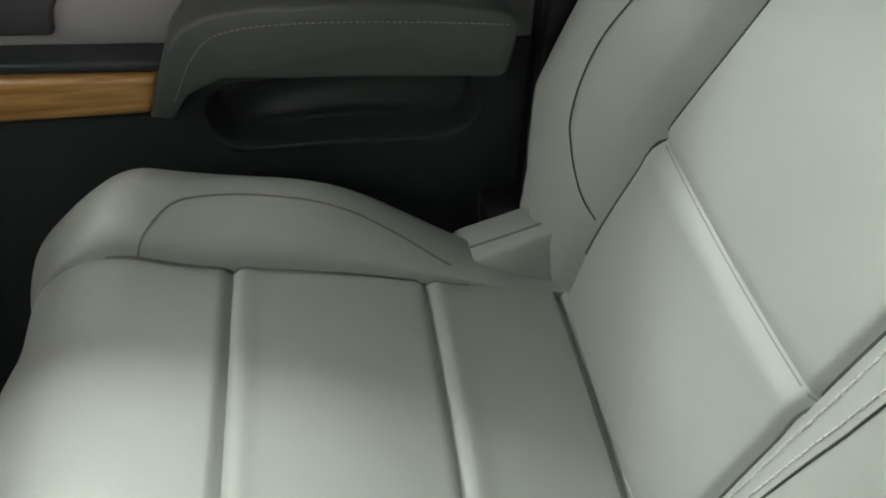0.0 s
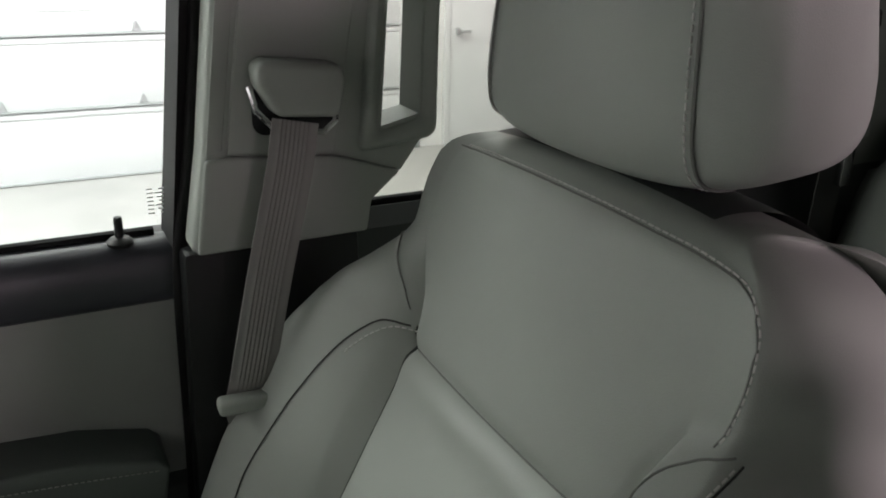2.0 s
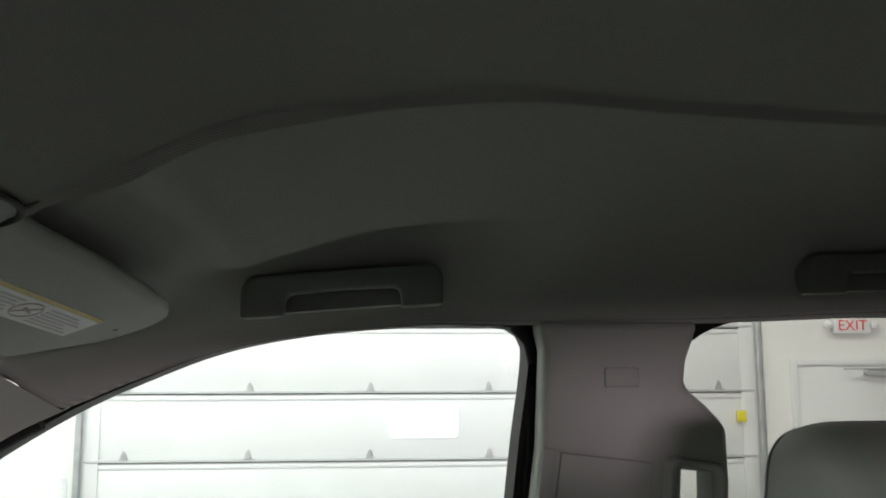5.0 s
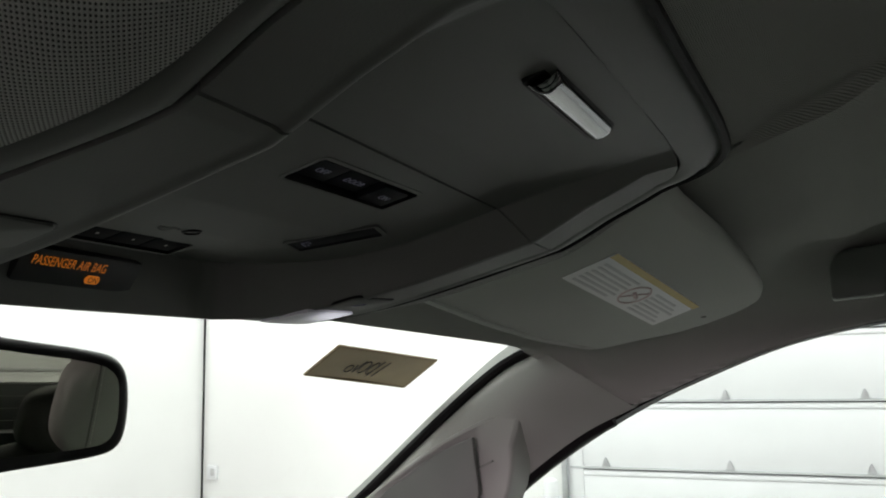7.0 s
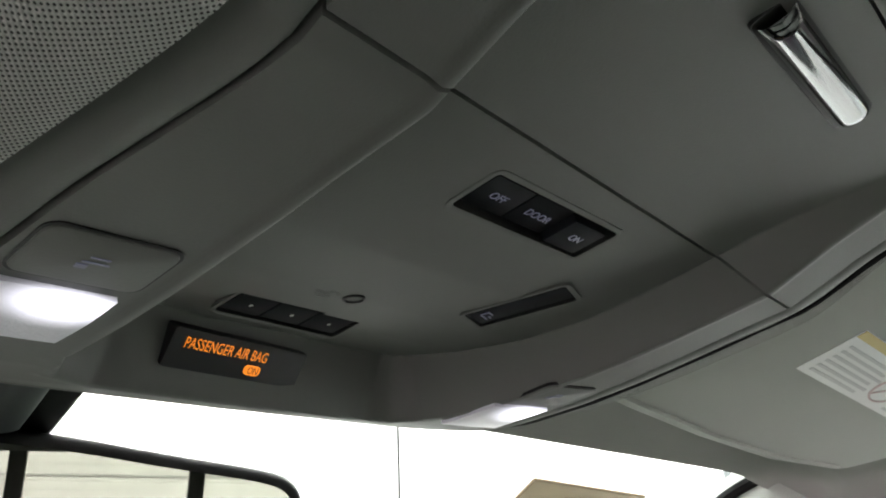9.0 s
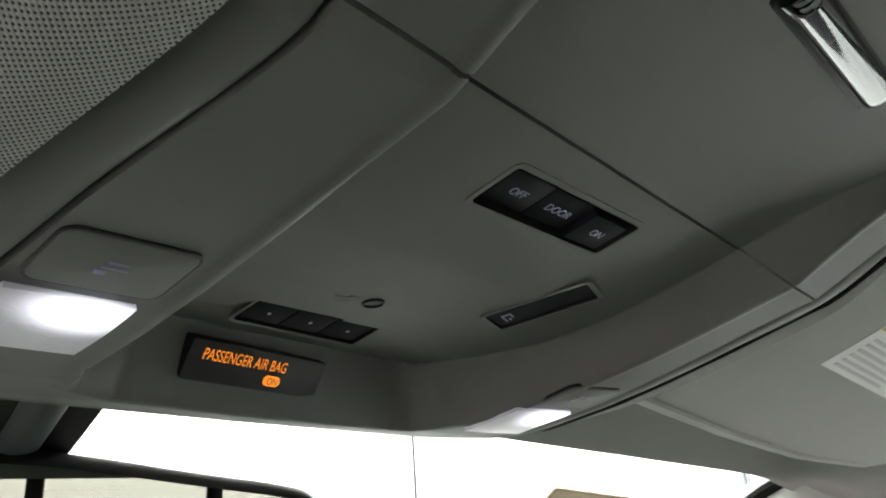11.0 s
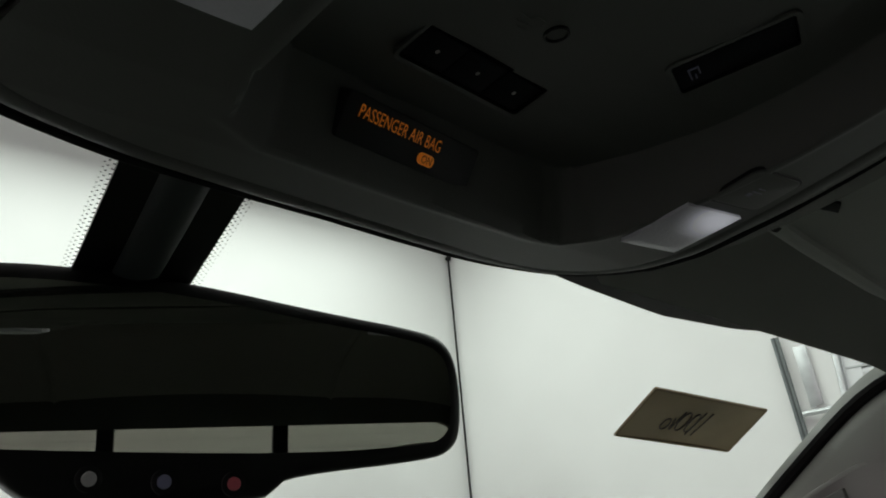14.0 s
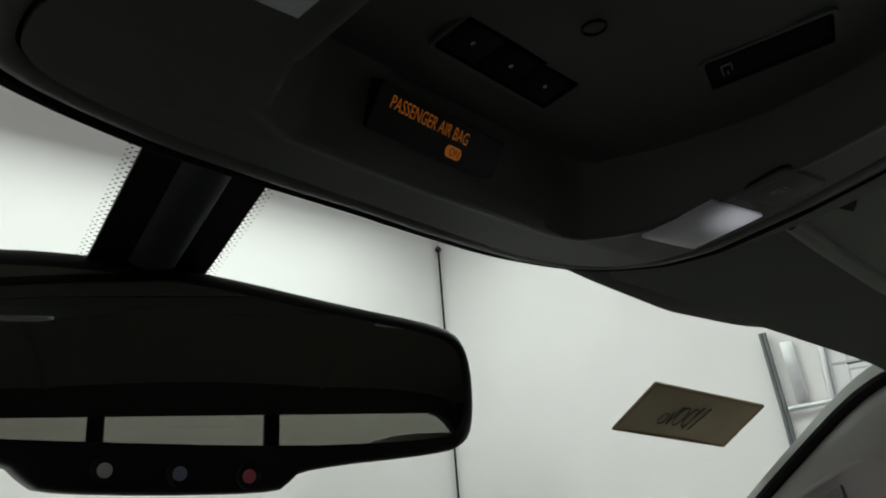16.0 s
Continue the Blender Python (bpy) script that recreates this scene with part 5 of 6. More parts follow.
def inside_recess(x, y):
    """Distance to the recess's rim, positive inside."""
    p = np.array([x, y])
    d = REC_B - REC_A
    k = np.clip(((p - REC_A) * d).sum(1) / (d * d).sum(1), 0, 1)
    dist = np.linalg.norm(REC_A + k[:, None] * d - p, axis=1).min()
    x0, y0, x1, y1 = REC_A[:, 0], REC_A[:, 1], REC_B[:, 0], REC_B[:, 1]
    cross = ((y0 > y) != (y1 > y)) & (x < (x1 - x0) * (y - y0) / (y1 - y0 + 1e-12) + x0)
    return dist if cross.sum() % 2 else -dist


def console_z(x, y):
    d = inside_recess(x - XC, y)
    k = min(1.0, max(0.0, d / 0.0095))
    bead = 0.0010 * math.exp(-((d + 0.0022) / 0.0022) ** 2)
    return rail_z(y) - bead + (floor_z(y) - rail_z(y)) * (k * 0.7 + smooth_step(0, 1, k) * 0.3)


def skewed(x, y):
    """The console's front edge falls back towards the driver's side, and that side is a little narrower behind."""
    return x + (0.005 * smooth_step(0.36, 0.29, y) * smooth_step(-0.07, -0.115, x)), y - 0.12 * max(0.0, 0.10 - x) * smooth_step(0.40, 0.52, y)


def split_shift(x, y):
    """How far forward the skin at (x, y) is moved, so that the panels part along one straight slanting line."""
    near = smooth_step(0.07, 0.0, abs(y - 0.30))
    return near * (0.70 * (console_z(XC + x, y) - rail_z(y)) + 0.026 * (x - 0.085))


def parting(y, lift):
    """One row across the panels along their parting line, lifted above the skin."""
    row = []
    for x in np.linspace(-0.1205, 0.1205, 160):
        x2, y2 = skewed(x, y + split_shift(x, y))
        row.append((XC + x2, y2, console_z(XC + x2, y2) + lift))
    return row


def console_panel(y0, y1, edge, holes=()):
    inner = outline(edge)
    ys_in, xs_in = inner[:, 1], inner[:, 0]
    lo, hi = max(y0, inner[0, 1]), min(y1, inner[-1, 1])
    rows = []
    ys = lo + (hi - lo) * (0.5 - 0.5 * np.cos(np.linspace(0, math.pi, 130))) * 0.35 + (hi - lo) * np.linspace(0, 1, 130) * 0.65
    for y in ys:
        w = float(np.interp(y, ys_in, xs_in))
        xl, xr = float(np.interp(y, REC_A[0:4, 1], REC_A[0:4, 0])), float(np.interp(y, REC_A[:7:-1, 1], REC_A[:7:-1, 0]))
        xl, xr = max(xl, -w + 0.004), min(xr, w - 0.004)
        t = 0.0098
        xs = np.r_[np.linspace(-w, xl, 26), np.linspace(xl, xl + t, 14)[1:], np.linspace(xl + t, xr - t, 110)[1:], np.linspace(xr - t, xr, 14)[1:], np.linspace(xr, w, 26)[1:]]
        row = []
        for x in xs:
            x2, y2 = skewed(x, y + split_shift(x, y))
            row.append((XC + x2, y2, console_z(XC + x2, y2)))
        rows.append(row)
    bm = sheet(rows)
    rim = [e for e in bm.edges if e.is_boundary]
    cut = []
    for m, hx, hy in holes:
        back = m.inverted()
        for f in bm.faces:
            c = back @ f.calc_center_median()
            if abs(c.x) < hx and abs(c.y) < hy:
                cut.append(f)
    bmesh.ops.delete(bm, geom=list(set(cut)), context="FACES")
    rim = [e for e in rim if e.is_valid]
    up = bmesh.ops.extrude_edge_only(bm, edges=rim)
    bmesh.ops.translate(bm, verts=[v for v in up["geom"] if isinstance(v, bmesh.types.BMVert)], vec=(0, 0, 0.008))
    return bm


def closed_outline(inset, dz):
    half = outline(inset, 90)
    pts = [(XC + x, y) for x, y in half] + [(XC - x, y) for x, y in half[::-1][1:-1]]
    pts = [(XC + a, b) for a, b in (skewed(x - XC, y) for x, y in pts)]
    return [(x, y, rail_z(y) + dz) for x, y in pts]


def plate_pose(x, y, drop=0.0, recessed=True):
    """Frame on the console's underside: right along x, up towards the rear, out downwards."""
    f = floor_z if recessed else rail_z
    k = math.atan((f(y - 0.012) - f(y + 0.012)) / 0.024)
    c, s = math.cos(k), math.sin(k)
    return Matrix(((1, 0, 0, x), (0, -c, -s, y), (0, s, -c, f(y) - drop), (0, 0, 0, 1)))


def placed(bm, m):
    bm.transform(m)
    return bm


def pocket(hx, hy, deep, m):
    """A box open below, let into the console."""
    bm = bmesh.new()
    lip, bottom = rounded(-hx, hx, -hy, hy, 0.0012, 3), rounded(-hx + 0.0004, hx - 0.0004, -hy + 0.0004, hy - 0.0004, 0.0012, 3)
    a, b = [bm.verts.new((x, y, 0.0003)) for x, y in lip], [bm.verts.new((x, y, -deep)) for x, y in bottom]
    for i in range(len(a)):
        bm.faces.new((a[i], a[(i + 1) % len(a)], b[(i + 1) % len(a)], b[i]))
    bm.faces.new(b)
    return placed(bm, m)


def lip_ring(hx, hy, wide, m):
    """The soft rim of a pocket, flush with the panel at its outside."""
    loops = []
    for k, z in ((wide, -0.0008), (wide, 0.00025), (0.0006, 0.00035), (0.0, 0.0), (0.0, -0.0012)):
        loops.append([(x, y, z) for x, y in rounded(-hx - k, hx + k, -hy - k, hy + k, 0.0012 + k, 3)])
    return placed(sheet(loops, wrap_u=True), m)


def overhead_console():
    dome_at = plate_pose(0.0055, 0.330, 0.0)
    slide_at = plate_pose(XC + 0.049, 0.371, 0.0) @ pose(0, 0, 0, 0, 0, -17)
    garage_at = plate_pose(-0.0075, 0.4225, 0.0008) @ pose(0, 0, 0, 0, 0, -3) @ pose(0, 0, 0, -14, 0, 0)
    holes = ((dome_at, 0.0318, 0.0088), (slide_at, 0.0088, 0.0193), (garage_at, 0.0272, 0.0072))
    con = thing("overhead_console", (XC, 0.33, 1.25), "grey plastic overhead console with map lights and switches", "overhead console")
    loops = [closed_outline(a, b) for a, b in ((-0.004, 0.030), (-0.0035, 0.012), (-0.002, 0.0065), (0.0005, 0.0032), (0.0040, 0.0010), (0.0085, 0.0), (0.0125, 0.0), (0.0145, 0.001), (0.0150, 0.008))]
    part("frame", sheet(loops, wrap_u=True), CONSOLE, con, "smooth rounded console frame")
    # Black tube drawn as the shadow line between frame and headliner.
    part("frame_shadow_line", tube(closed_outline(-0.0036, 0.0036), 0.0020, 8, closed=True), RUBBER, con, "black line standing in for the gap shadow round the frame")
    part("fabric_flank", sheet([closed_outline(a, b)[18:64] for a, b in ((-0.0045, 0.0050), (-0.0090, 0.0062), (-0.0135, 0.0080))], 0.001), FLANK, con, "dark woven strip beside the frame")
    part("gap", sheet([closed_outline(0.0125, 0.007), closed_outline(0.019, 0.007)], wrap_u=True), BLACK, con, "dark gap round the panels")
    part("bin_gap", sheet([parting(0.2955, 0.005), parting(0.3045, 0.005)]), BLACK, con, "dark gap behind the panels")
    bin_door = part("bin_door", console_panel(0.0, 0.2995, 0.0157), CONSOLE, con, "smooth bin door")
    front = part("switch_panel", console_panel(0.3005, 1.0, 0.0157, holes), CONSOLE, con, "switch panel with a raised rim")
    # chrome latch: a half-round bar with a hollow finger side
    latch_at = plate_pose(XC + 0.002, 0.2505) @ pose(0, 0, 0, -12, 0, 0)
    bar = [[(x, 0.0050 * math.cos(k), 0.0004 + 0.0042 * math.sin(k) * (1 - max(0.0, (abs(x) - 0.0285) / 0.0022) ** 2 * 0.5)) for k in np.linspace(0.0, math.pi, 26)] for x in np.r_[-0.0306, np.linspace(-0.030, 0.030, 30), 0.0306]]
    latch = sheet(bar)
    bmesh.ops.holes_fill(latch, edges=[e for e in latch.edges if e.is_boundary], sides=0)
    part("latch", placed(latch, latch_at), LATCH_CHROME, bin_door, "chrome release latch")
    part("latch_bed", placed(prism(rounded(-0.0325, 0.0325, -0.0060, 0.0060, 0.002, 3), "z", -0.003, 0.0004, 0.0003), latch_at), BLACK, bin_door)
    # dome lamp switch
    m = dome_at
    sw = part("dome_switch", lip_ring(0.0312, 0.0082, 0.0022, m), CONSOLE, front, "dome lamp switch with three keys")
    part("bed", pocket(0.0312, 0.0082, 0.0075, m), BLACK, sw, "black pocket of the switch")
    for u0, u1, text, tx in ((-0.0300, -0.0085, "OFF", -0.0215), (-0.0082, 0.0112, "DOOR", -0.0045), (0.0122, 0.0300, "ON", 0.0180)):
        low = -0.0004 if text == "ON" else -0.0026
        key = bx(u0, u1, -0.0078, 0.0050 if text == "ON" else 0.0058, -0.007, low, 0.0006)
        part("key", placed(key, m), KEY, sw, "black switch key")
        part("lettering", placed(words(text, 0.0040, Matrix.Translation((tx, -0.0026, low + 0.0002)), 0.0001), m), ICON, sw, "dim blue letters", False)
    # sliding window switch
    m = slide_at
    part("window_switch", lip_ring(0.0082, 0.0187, 0.0020, m), CONSOLE, front, "sunken window switch")
    part("window_bed", pocket(0.0082, 0.0187, 0.0065, m), BLACK, front, "black pocket of the window switch")
    slope = bx(-0.0078, 0.0078, -0.0183, 0.0183, -0.0058, -0.0030, 0.0005)
    for w in slope.verts:
        if w.co.z > -0.004:
            w.co.z += 0.0026 * smooth_step(0.004, -0.016, w.co.y) + 0.0022 * smooth_step(0.006, 0.016, w.co.y)
    part("window_key", placed(slope, m), KEY, front, "black window key")
    part("window_icon", placed(merge(bx(-0.003, 0.003, -0.0145, -0.014, -0.0004, 0.0001, 0), bx(-0.003, 0.0015, -0.0115, -0.011, -0.0006, -0.0002, 0), bx(-0.003, -0.0025, -0.0145, -0.011, -0.0006, 0.0, 0), bx(0.001, 0.0032, -0.013, -0.0125, -0.0006, 0.0, 0)), m), ICON, front, "dim window icon", False)
    # three garage buttons and the little round port
    m = garage_at
    part("button_rim", lip_ring(0.0268, 0.0070, 0.0016, m), CONSOLE, front, "sunken rim of the buttons")
    part("button_bed", pocket(0.0268, 0.0070, 0.006, m), BLACK, front, "black pocket of the buttons")
    for k in range(3):
        u = -0.0265 + 0.0178 * k
        b = part("button", placed(bx(u, u + 0.0173, -0.0066, 0.0052, -0.005, -0.0005, 0.0007), m), KEY, front, "black button with a white dot")
        d = bmesh.new()
        bmesh.ops.create_circle(d, cap_ends=True, segments=10, radius=0.00075, matrix=Matrix.Translation((u + 0.0092, -0.0004, -0.0003)))
        part("dot", placed(d, m), THREAD, b, "", False)
    m = plate_pose(-0.004, 0.3965, 0.0)
    part("port", placed(lathe([(0.0038, -0.002), (0.0038, 0.0004), (0.0032, 0.0006), (0.0028, -0.0002), (0.0026, -0.0010), (0.0, -0.0012)], (0, 0, 0), n=20), m), BLACK, front, "small round port")
    icon = [tube([(-0.0165, 0.0006, 0.0003), (-0.0118, 0.0002, 0.0003), (-0.0105, 0.0022, 0.0003), (-0.0075, 0.0018, 0.0003), (-0.0068, -0.0008, 0.0003)], 0.00015, 4), tube([(-0.0150, -0.0022, 0.0003), (-0.0085, -0.0020, 0.0003)], 0.00015, 4), tube([(-0.0128, -0.0038, 0.0003), (-0.0095, -0.0035, 0.0003)], 0.00015, 4)]
    part("bracket_icon", placed(merge(*icon), m), SEAM, front, "small printed icon", False)
    # air bag display on the recess's front wall
    c = Vector((-0.0035, 0.4553, 1.2112))
    u = Vector((0.0645, 0.0065, 0.0)).normalized()
    up = Vector((0.0, -0.0075, 0.0116))
    up = (up - u * up.dot(u)).normalized()
    out = u.cross(up)
    c = c + out * 0.0016
    md = Matrix(((u.x, up.x, out.x, c.x), (u.y, up.y, out.y, c.y), (u.z, up.z, out.z, c.z), (0, 0, 0, 1)))
    disp = part("display", placed(prism(rounded(-0.0325, 0.0300, -0.0072, 0.0072, 0.0012, 3), "z", -0.006, 0.0004, 0.0003), md), DISPLAY, front, "black warning display")
    part("lettering", placed(fit_words("PASSENGER AIR BAG", -0.0270, 0.0105, 0.0006, 0.0046, 0.0008), md), AMBER, disp, "lit amber letters", False)
    part("lit_patch", placed(prism(rounded(0.0022, 0.0100, -0.0050, -0.0012, 0.0017, 3), "z", 0.0004, 0.0007, 0), md), AMBER, disp, "lit amber lozenge", False)
    part("on_letters", placed(fit_words("ON", 0.0037, 0.0086, -0.0044, -0.0018, 0.0010), md), DISPLAY, disp, "dark letters", False)
    # map lights
    for s in (-1, 1):
        kx, ky, lx, ly, turn = (-0.1030, 0.3735, -0.1045, 0.4015, 1) if s < 0 else (0.1115, 0.3950, 0.1110, 0.4265, 8)
        m = plate_pose(kx, ky, 0.0, False) @ pose(0, 0, 0, 0, 0, turn)
        key = prism(rounded(-0.0150, 0.0150, -0.0105, 0.0105, 0.0035, 4), "z", -0.001, 0.0008, 0.0006)
        k = part("map_light_key", placed(key, m), CONSOLE, front, "flush grey map light key")
        part("key_gap", placed(ring_prism(rounded(-0.0157, 0.0157, -0.0112, 0.0112, 0.0038, 4), rounded(-0.0150, 0.0150, -0.0105, 0.0105, 0.0035, 4), "z", -0.001, 0.00025), m), BLACK, k)
        part("lamp_icon", placed(merge(bx(-0.003, 0.003, -0.0004, 0.0, 0.0008, 0.0011, 0), bx(-0.0022, 0.0022, 0.0018, 0.0022, 0.0008, 0.0011, 0), bx(-0.0035, -0.001, -0.003, -0.0014, 0.0008, 0.0011, 0)), m), ICON, k, "dim lamp icon", False)
        hx, hy = (0.0145, 0.0145) if s < 0 else (0.0165, 0.0160)
        spin = Matrix.Rotation(radians(-turn), 2)
        rows = []
        for v in np.linspace(-1, 1, 13):
            row = []
            for u in np.linspace(-1, 1, 13):
                p = spin @ Vector((u * hx, -v * hy))
                row.append((lx + p.x, ly + p.y, rail_z(ly + p.y) - 0.0005 - 0.0012 * (1 - u**4) * (1 - v**4)))
            rows.append(row)
        lens = sheet(rows, 0.0015)
        part("map_light_lens", lens, LENS, front, "lit white map light lens")
    return con


def fit_words(text, x0, x1, y0, y1, w=0.0014):
    bm = words(text, 1.0, Matrix(), 0.0)
    xs, ys = [v.co.x for v in bm.verts], [v.co.y for v in bm.verts]
    bm.transform(Matrix.Translation((x0, y0, w)) @ Matrix.Diagonal(((x1 - x0) / (max(xs) - min(xs)), (y1 - y0) / (max(ys) - min(ys)), 1, 1)) @ Matrix.Translation((-min(xs), -min(ys), 0)))
    return bm


overhead_console()
for s in (-1, 1):
    lamp = bpy.data.lights.new("map_light_bulb", "SPOT")
    lamp.energy, lamp.spot_size, lamp.spot_blend, lamp.shadow_soft_size, lamp.color = 0.12, radians(150), 1.0, 0.012, (0.93, 0.92, 1.0)
    ob = new("map_light_bulb", lamp)
    ob.matrix_world = look([(0.0035 + s * 0.1035) * U, 0.415 * U, (rail_z(0.415) - 0.004) * U], [(XC + s * 0.12) * U, 0.38 * U, 0.3 * U])

# ---- sun visors, handles, mirror ----


def visor_z(x, y):
    return 1.239 - 0.145 * (x - 0.272) - 0.25 * (y - 0.306)


def sun_visor(m):
    inner = 0.172 if m > 0 else 0.225
    v = thing("sun_visor", (m * 0.33, 0.32, 1.22), "grey cloth sun visor folded up, with a warning label" if m > 0 else "grey cloth sun visor folded up", "sun visor")
    pts = [(inner, 0.262), (0.24, 0.258), (0.32, 0.248), (0.41, 0.242), (0.475, 0.241), (0.502, 0.246), (0.520, 0.265), (0.531, 0.295), (0.532, 0.321), (0.519, 0.352), (0.513, 0.372), (0.508, 0.388), (0.495, 0.398), (0.42, 0.418), (0.33, 0.428), (0.25, 0.432), (inner, 0.434)]
    bm = prism(pts, "z", -0.0065, 0.0065, 0.006, 4)
    for w in bm.verts:
        w.co.z += visor_z(w.co.x, w.co.y) + 0.006
        w.co.x *= m
    part("panel", bm, VISOR, v)
    part("hem", tube([(m * x, y, visor_z(x, y) - 0.0005) for x, y in ((inner + 0.004, 0.424), (0.25, 0.422), (0.33, 0.418), (0.42, 0.408), (0.49, 0.390))], 0.0022, 6), VISOR, v, "stitched hem")
    if m > 0:
        A, B, C, D = (np.array(q) for q in ((0.283, 0.347), (0.474, 0.331), (0.457, 0.289), (0.272, 0.306)))

        def at(u, w, lift):
            q = A * (1 - u) * (1 - w) + B * u * (1 - w) + C * u * w + D * (1 - u) * w
            return (q[0], q[1], visor_z(*q) - 0.0006 - lift)

        def patch(u0, u1, w0, w1, lift):
            return sheet([[at(u, w, lift) for u in np.linspace(u0, u1, 6)] for w in np.linspace(w0, w1, 3)], 0.0003)

        lab = part("warning_label", patch(0, 1, 0, 1, 0.0), PAPER_WHITE, v, "white paper warning label")
        part("heading", patch(0.0, 1.0, 0.86, 1.0, 0.0005), LABEL_YELLOW, lab, "yellow heading bar")
        bars = [patch(0.04, 0.36 + 0.03 * (k % 2), 0.10 + 0.115 * k, 0.15 + 0.115 * k, 0.0005) for k in range(6)]
        bars += [patch(0.60, 0.95 - 0.05 * (k % 3), 0.10 + 0.115 * k, 0.15 + 0.115 * k, 0.0005) for k in range(6)]
        for bar in bars:
            part("print_line", bar, LABEL_GREY, lab, "", False)
        ring = [at(0.49 + 0.085 * math.cos(k), 0.45 + 0.30 * math.sin(k), 0.0006) for k in np.linspace(0, 2 * math.pi, 30, endpoint=False)]
        part("warning_ring", merge(tube(ring, 0.0007, 5, closed=True), tube([at(0.43, 0.25, 0.0006), at(0.55, 0.66, 0.0006)], 0.0007, 5), tube([at(0.46, 0.5, 0.0006), at(0.52, 0.42, 0.0006)], 0.0018, 5)), LABEL_RED, lab, "faint red ring")
        # Black patches that paint the shadowed gaps between visor and console.
        for hole in ([(0.180, 0.430), (0.236, 0.416), (0.232, 0.404), (0.180, 0.411)], [(0.221, 0.398), (0.244, 0.390), (0.233, 0.383), (0.214, 0.390)]):
            hx, hy = (sum(c[k] for c in hole) / 4 for k in (0, 1))
            slot = [(hx - 0.010 + 0.6 * (x - hx), hy + 0.012 + 0.6 * (y - hy)) for x, y in hole]
            bm = prism(slot, "z", -0.002, 0.003, 0.0006)
            for w in bm.verts:
                w.co.z += visor_z(w.co.x, w.co.y) + 0.0002
            part("gap_shadow_patch", bm, RUBBER, v, "black patch standing in for the gap shadow at the visor's inner edge")
        d = lathe([(0.003, 0), (0.002, 0.0012), (0, 0.0014)], (0, 0, 0), n=10)
        d.transform(Matrix.Translation((0.497, 0.293, visor_z(0.497, 0.293))) @ Matrix.Rotation(math.pi, 4, "X"))
        part("clip_mark", d, SEAM, v, "small round mark")


sun_visor(1)
sun_visor(-1)


def grab_handle(m, y0, y1, z_leg, z_top, tilt, x=0.588, hook=False):
    """Arched handle on the roof rail; y0 is the front end."""
    h = thing("grab_handle", (m * x, (y0 + y1) / 2, z_leg), "dark grey folding grab handle on the roof rail", "grab handle", "roof handles")
    L = y0 - y1
    out = [(0, 0), (0.0, 0.032), (0.005, 0.042), (0.014, 0.0465), (0.5 * L, 0.0475), (L - 0.014, 0.0465), (L - 0.005, 0.042), (L, 0.032), (L, 0.0), (L - 0.043, 0.0), (L - 0.045, 0.018), (L - 0.050, 0.0235), (0.5 * L, 0.0250), (0.050, 0.0235), (0.045, 0.018), (0.043, 0.0)]
    k = (z_top - z_leg) / 0.0475
    bm = prism([(y0 - a, z_leg + b * k + tilt * a) for a, b in out], "x", m * (x - 0.012), m * (x + 0.014), 0.0045, 3)
    part("arch", bm, PILLAR_DARK, h)
    part("mount", prism([(y0 - a, z_leg + b * k + tilt * a) for a, b in rounded(0.004, L - 0.004, 0.004, 0.042, 0.01, 4)], "x", m * (x + 0.0145), m * (x + 0.03), 0.003), PILLAR_DARK, h, "dark mounting plate")
    if hook:
        part("coat_hook", tube([(m * (x - 0.014), y1 + 0.06, z_leg + 0.03), (m * (x - 0.03), y1 + 0.06, z_leg + 0.026), (m * (x - 0.03), y1 + 0.06, z_leg + 0.012)], 0.005, 8), BLACK, h, "black coat hook")


grab_handle(1, 0.194, -0.016, 1.2228, 1.2675, 0.078)
for m in (1, -1):
    grab_handle(m, -0.420, -0.678, 1.252, 1.298, 0.02, 0.60, True)


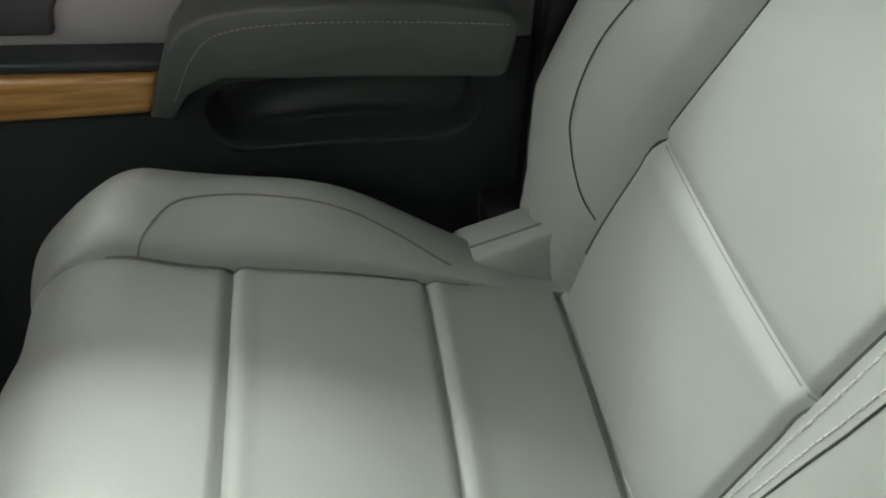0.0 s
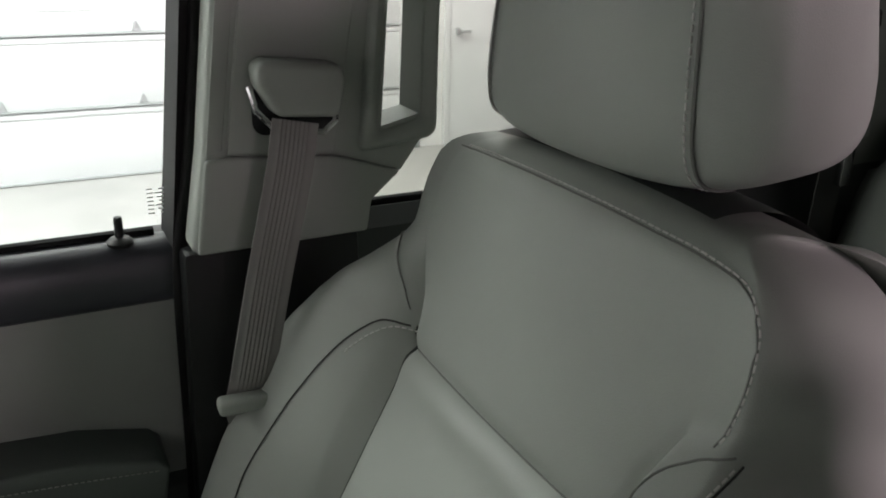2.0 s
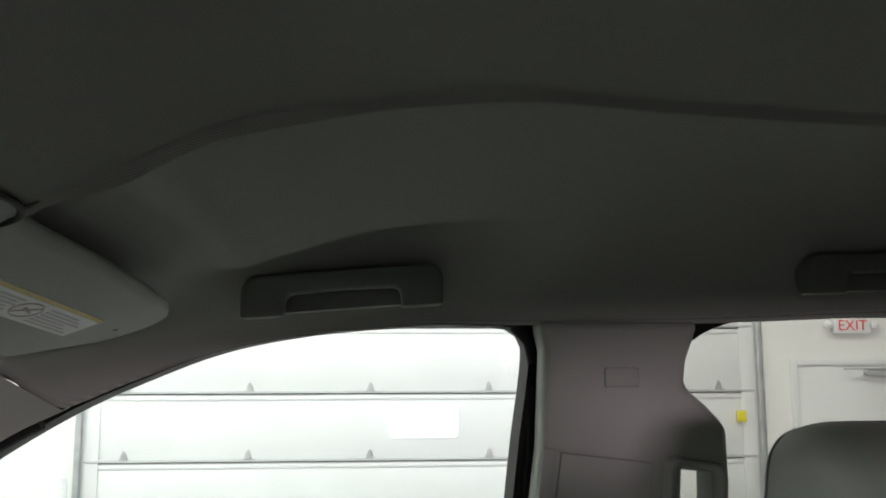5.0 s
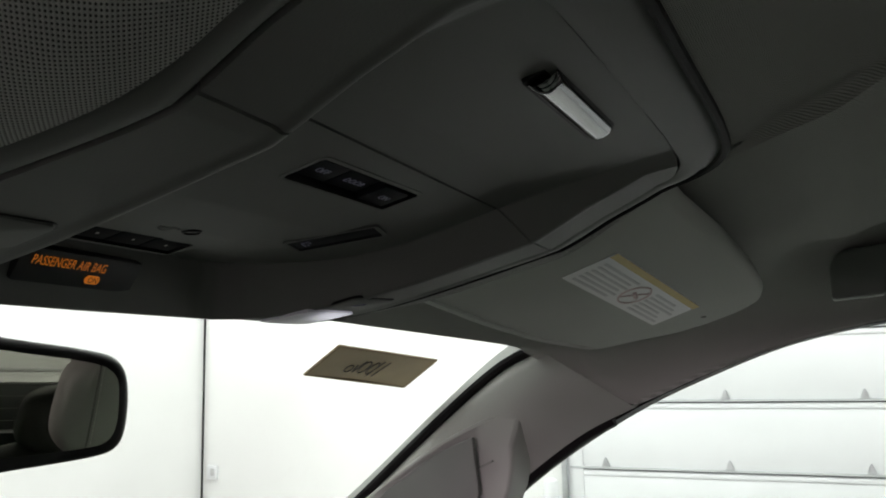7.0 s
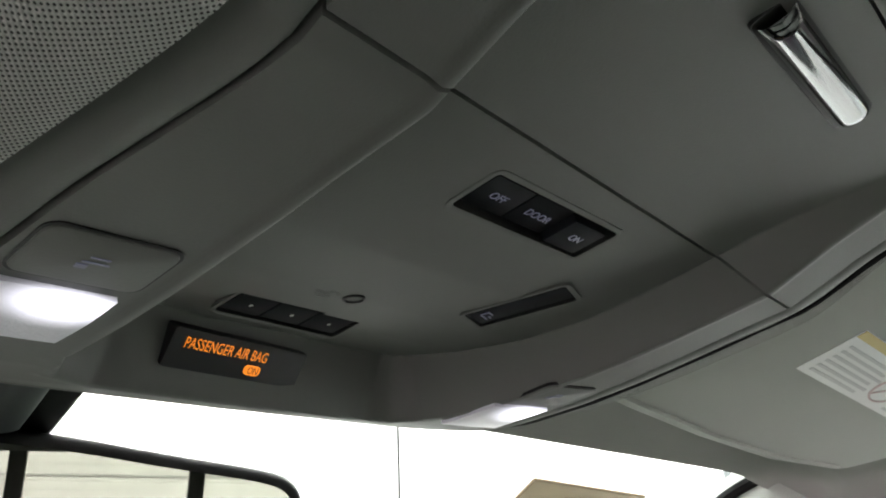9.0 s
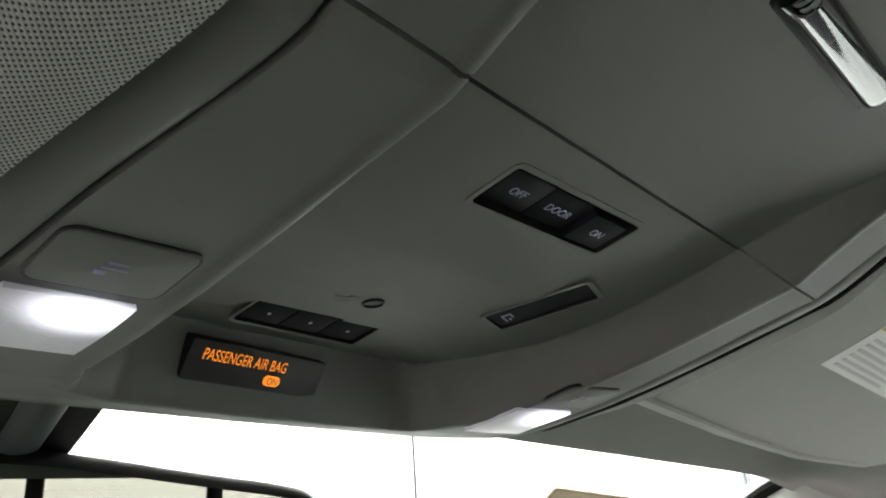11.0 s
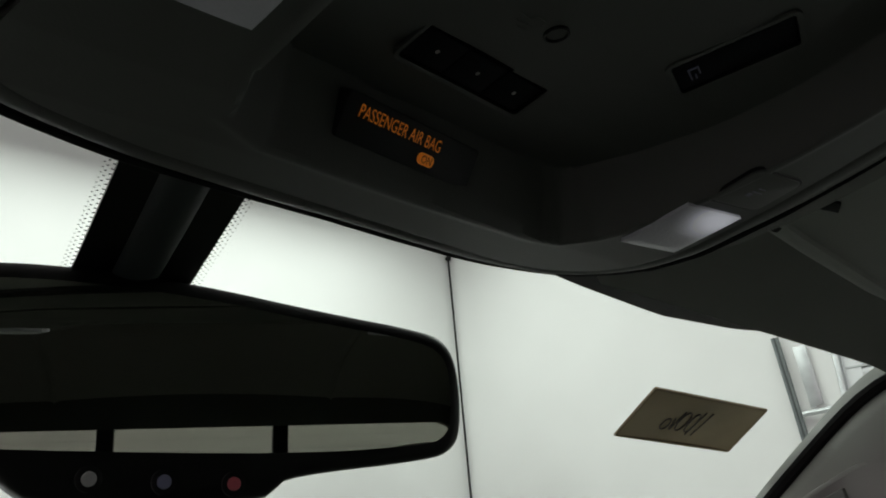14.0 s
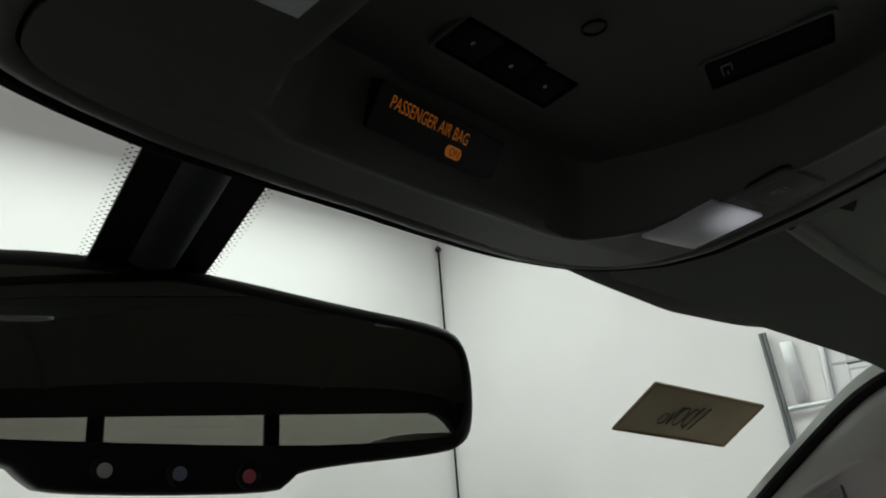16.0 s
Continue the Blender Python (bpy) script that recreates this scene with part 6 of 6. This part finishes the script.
def rear_view_mirror():
    mir = thing("rear_view_mirror", (-0.005, 0.533, 1.16), "black rear-view mirror with three buttons below the glass", "mirror")
    nrm = Vector((-0.2573, -0.9646, -0.0583)).normalized()
    u = Vector((0, 0, 1)).cross(nrm).normalized()
    if u.x < 0:
        u = -u
    up = nrm.cross(u).normalized()
    if up.z < 0:
        up = -up
    c = Vector((0.0, 0.575, 1.155))
    M = Matrix(((u.x, up.x, nrm.x, c.x), (u.y, up.y, nrm.y, c.y), (u.z, up.z, nrm.z, c.z), (0, 0, 0, 1)))

    rim = [(-0.128, 0.030), (-0.120, 0.041), (-0.085, 0.0455), (-0.055, 0.0462), (-0.01, 0.0430), (0.046, 0.0341), (0.098, 0.0275), (0.109, 0.022), (0.1142, 0.010), (0.1145, -0.014), (0.110, -0.0265), (0.097, -0.0305), (0.031, -0.0345)]
    chin = [(0.026, -0.0390), (0.019, -0.0436), (-0.062, -0.0395), (-0.070, -0.0340), (-0.076, -0.0275), (-0.118, -0.0235), (-0.127, -0.014)]
    part("housing", placed(prism(soften(rim + chin), "z", -0.030, 0.0, 0.006, 3), M), BLACK, mir, "black plastic housing")
    glass = [(-0.122, 0.029), (-0.116, 0.0365), (-0.085, 0.0405), (-0.055, 0.0412), (-0.01, 0.0380), (0.046, 0.0291), (0.096, 0.0225), (0.106, 0.016), (0.1085, 0.008), (0.1085, -0.014), (0.104, -0.0225), (0.094, -0.0255), (0.031, -0.0275), (-0.076, -0.0222), (-0.115, -0.0185), (-0.122, -0.012)]
    part("glass", placed(prism([(x * 0.985 - 0.0005, y * 0.95) for x, y in soften(glass)], "z", -0.002, 0.0008, 0), M), MIRROR, mir, "mirror glass", False)
    for x, y, mat in ((-0.045, -0.0320, LABEL_GREY), (-0.0192, -0.0342, material("blue_button", (0.24, 0.25, 0.38), 0.4)), (0.0068, -0.0362, material("red_button", (0.58, 0.13, 0.16), 0.4))):
        d = lathe([(0.0046, -0.001), (0.0046, 0.0010), (0.0040, 0.0014), (0.0, 0.0015)], (0, 0, 0), n=20)
        b = part("button", placed(d, M @ Matrix.Translation((x, y, 0))), BLACK, mir, "round black button")
        part("icon", placed(lathe([(0.0027, 0.0014), (0.0024, 0.0018), (0.0, 0.0018)], (0, 0, 0), n=16), M @ Matrix.Translation((x, y, 0))), mat, b, "small coloured icon")
    arm = spline([(-0.03, 0.600, 1.165), (-0.03, 0.612, 1.180), (-0.03, 0.610, 1.192)], 10)
    part("stem", tube([tuple(p) for p in arm], 0.010, 12), BLACK, mir, "black ball stem")
    part("wire_cover", sheet([[(xa + 0.019 * (0.5 - 0.5 * math.cos(k)), y, glass_z(y) - 0.004 - 0.005 * math.sin(k)) for k in np.linspace(0, math.pi, 9)] for y, xa in ((0.510, -0.0545), (0.55, -0.046), (0.60, -0.036))]), SLATE, mir, "dark slate wire cover")


rear_view_mirror()
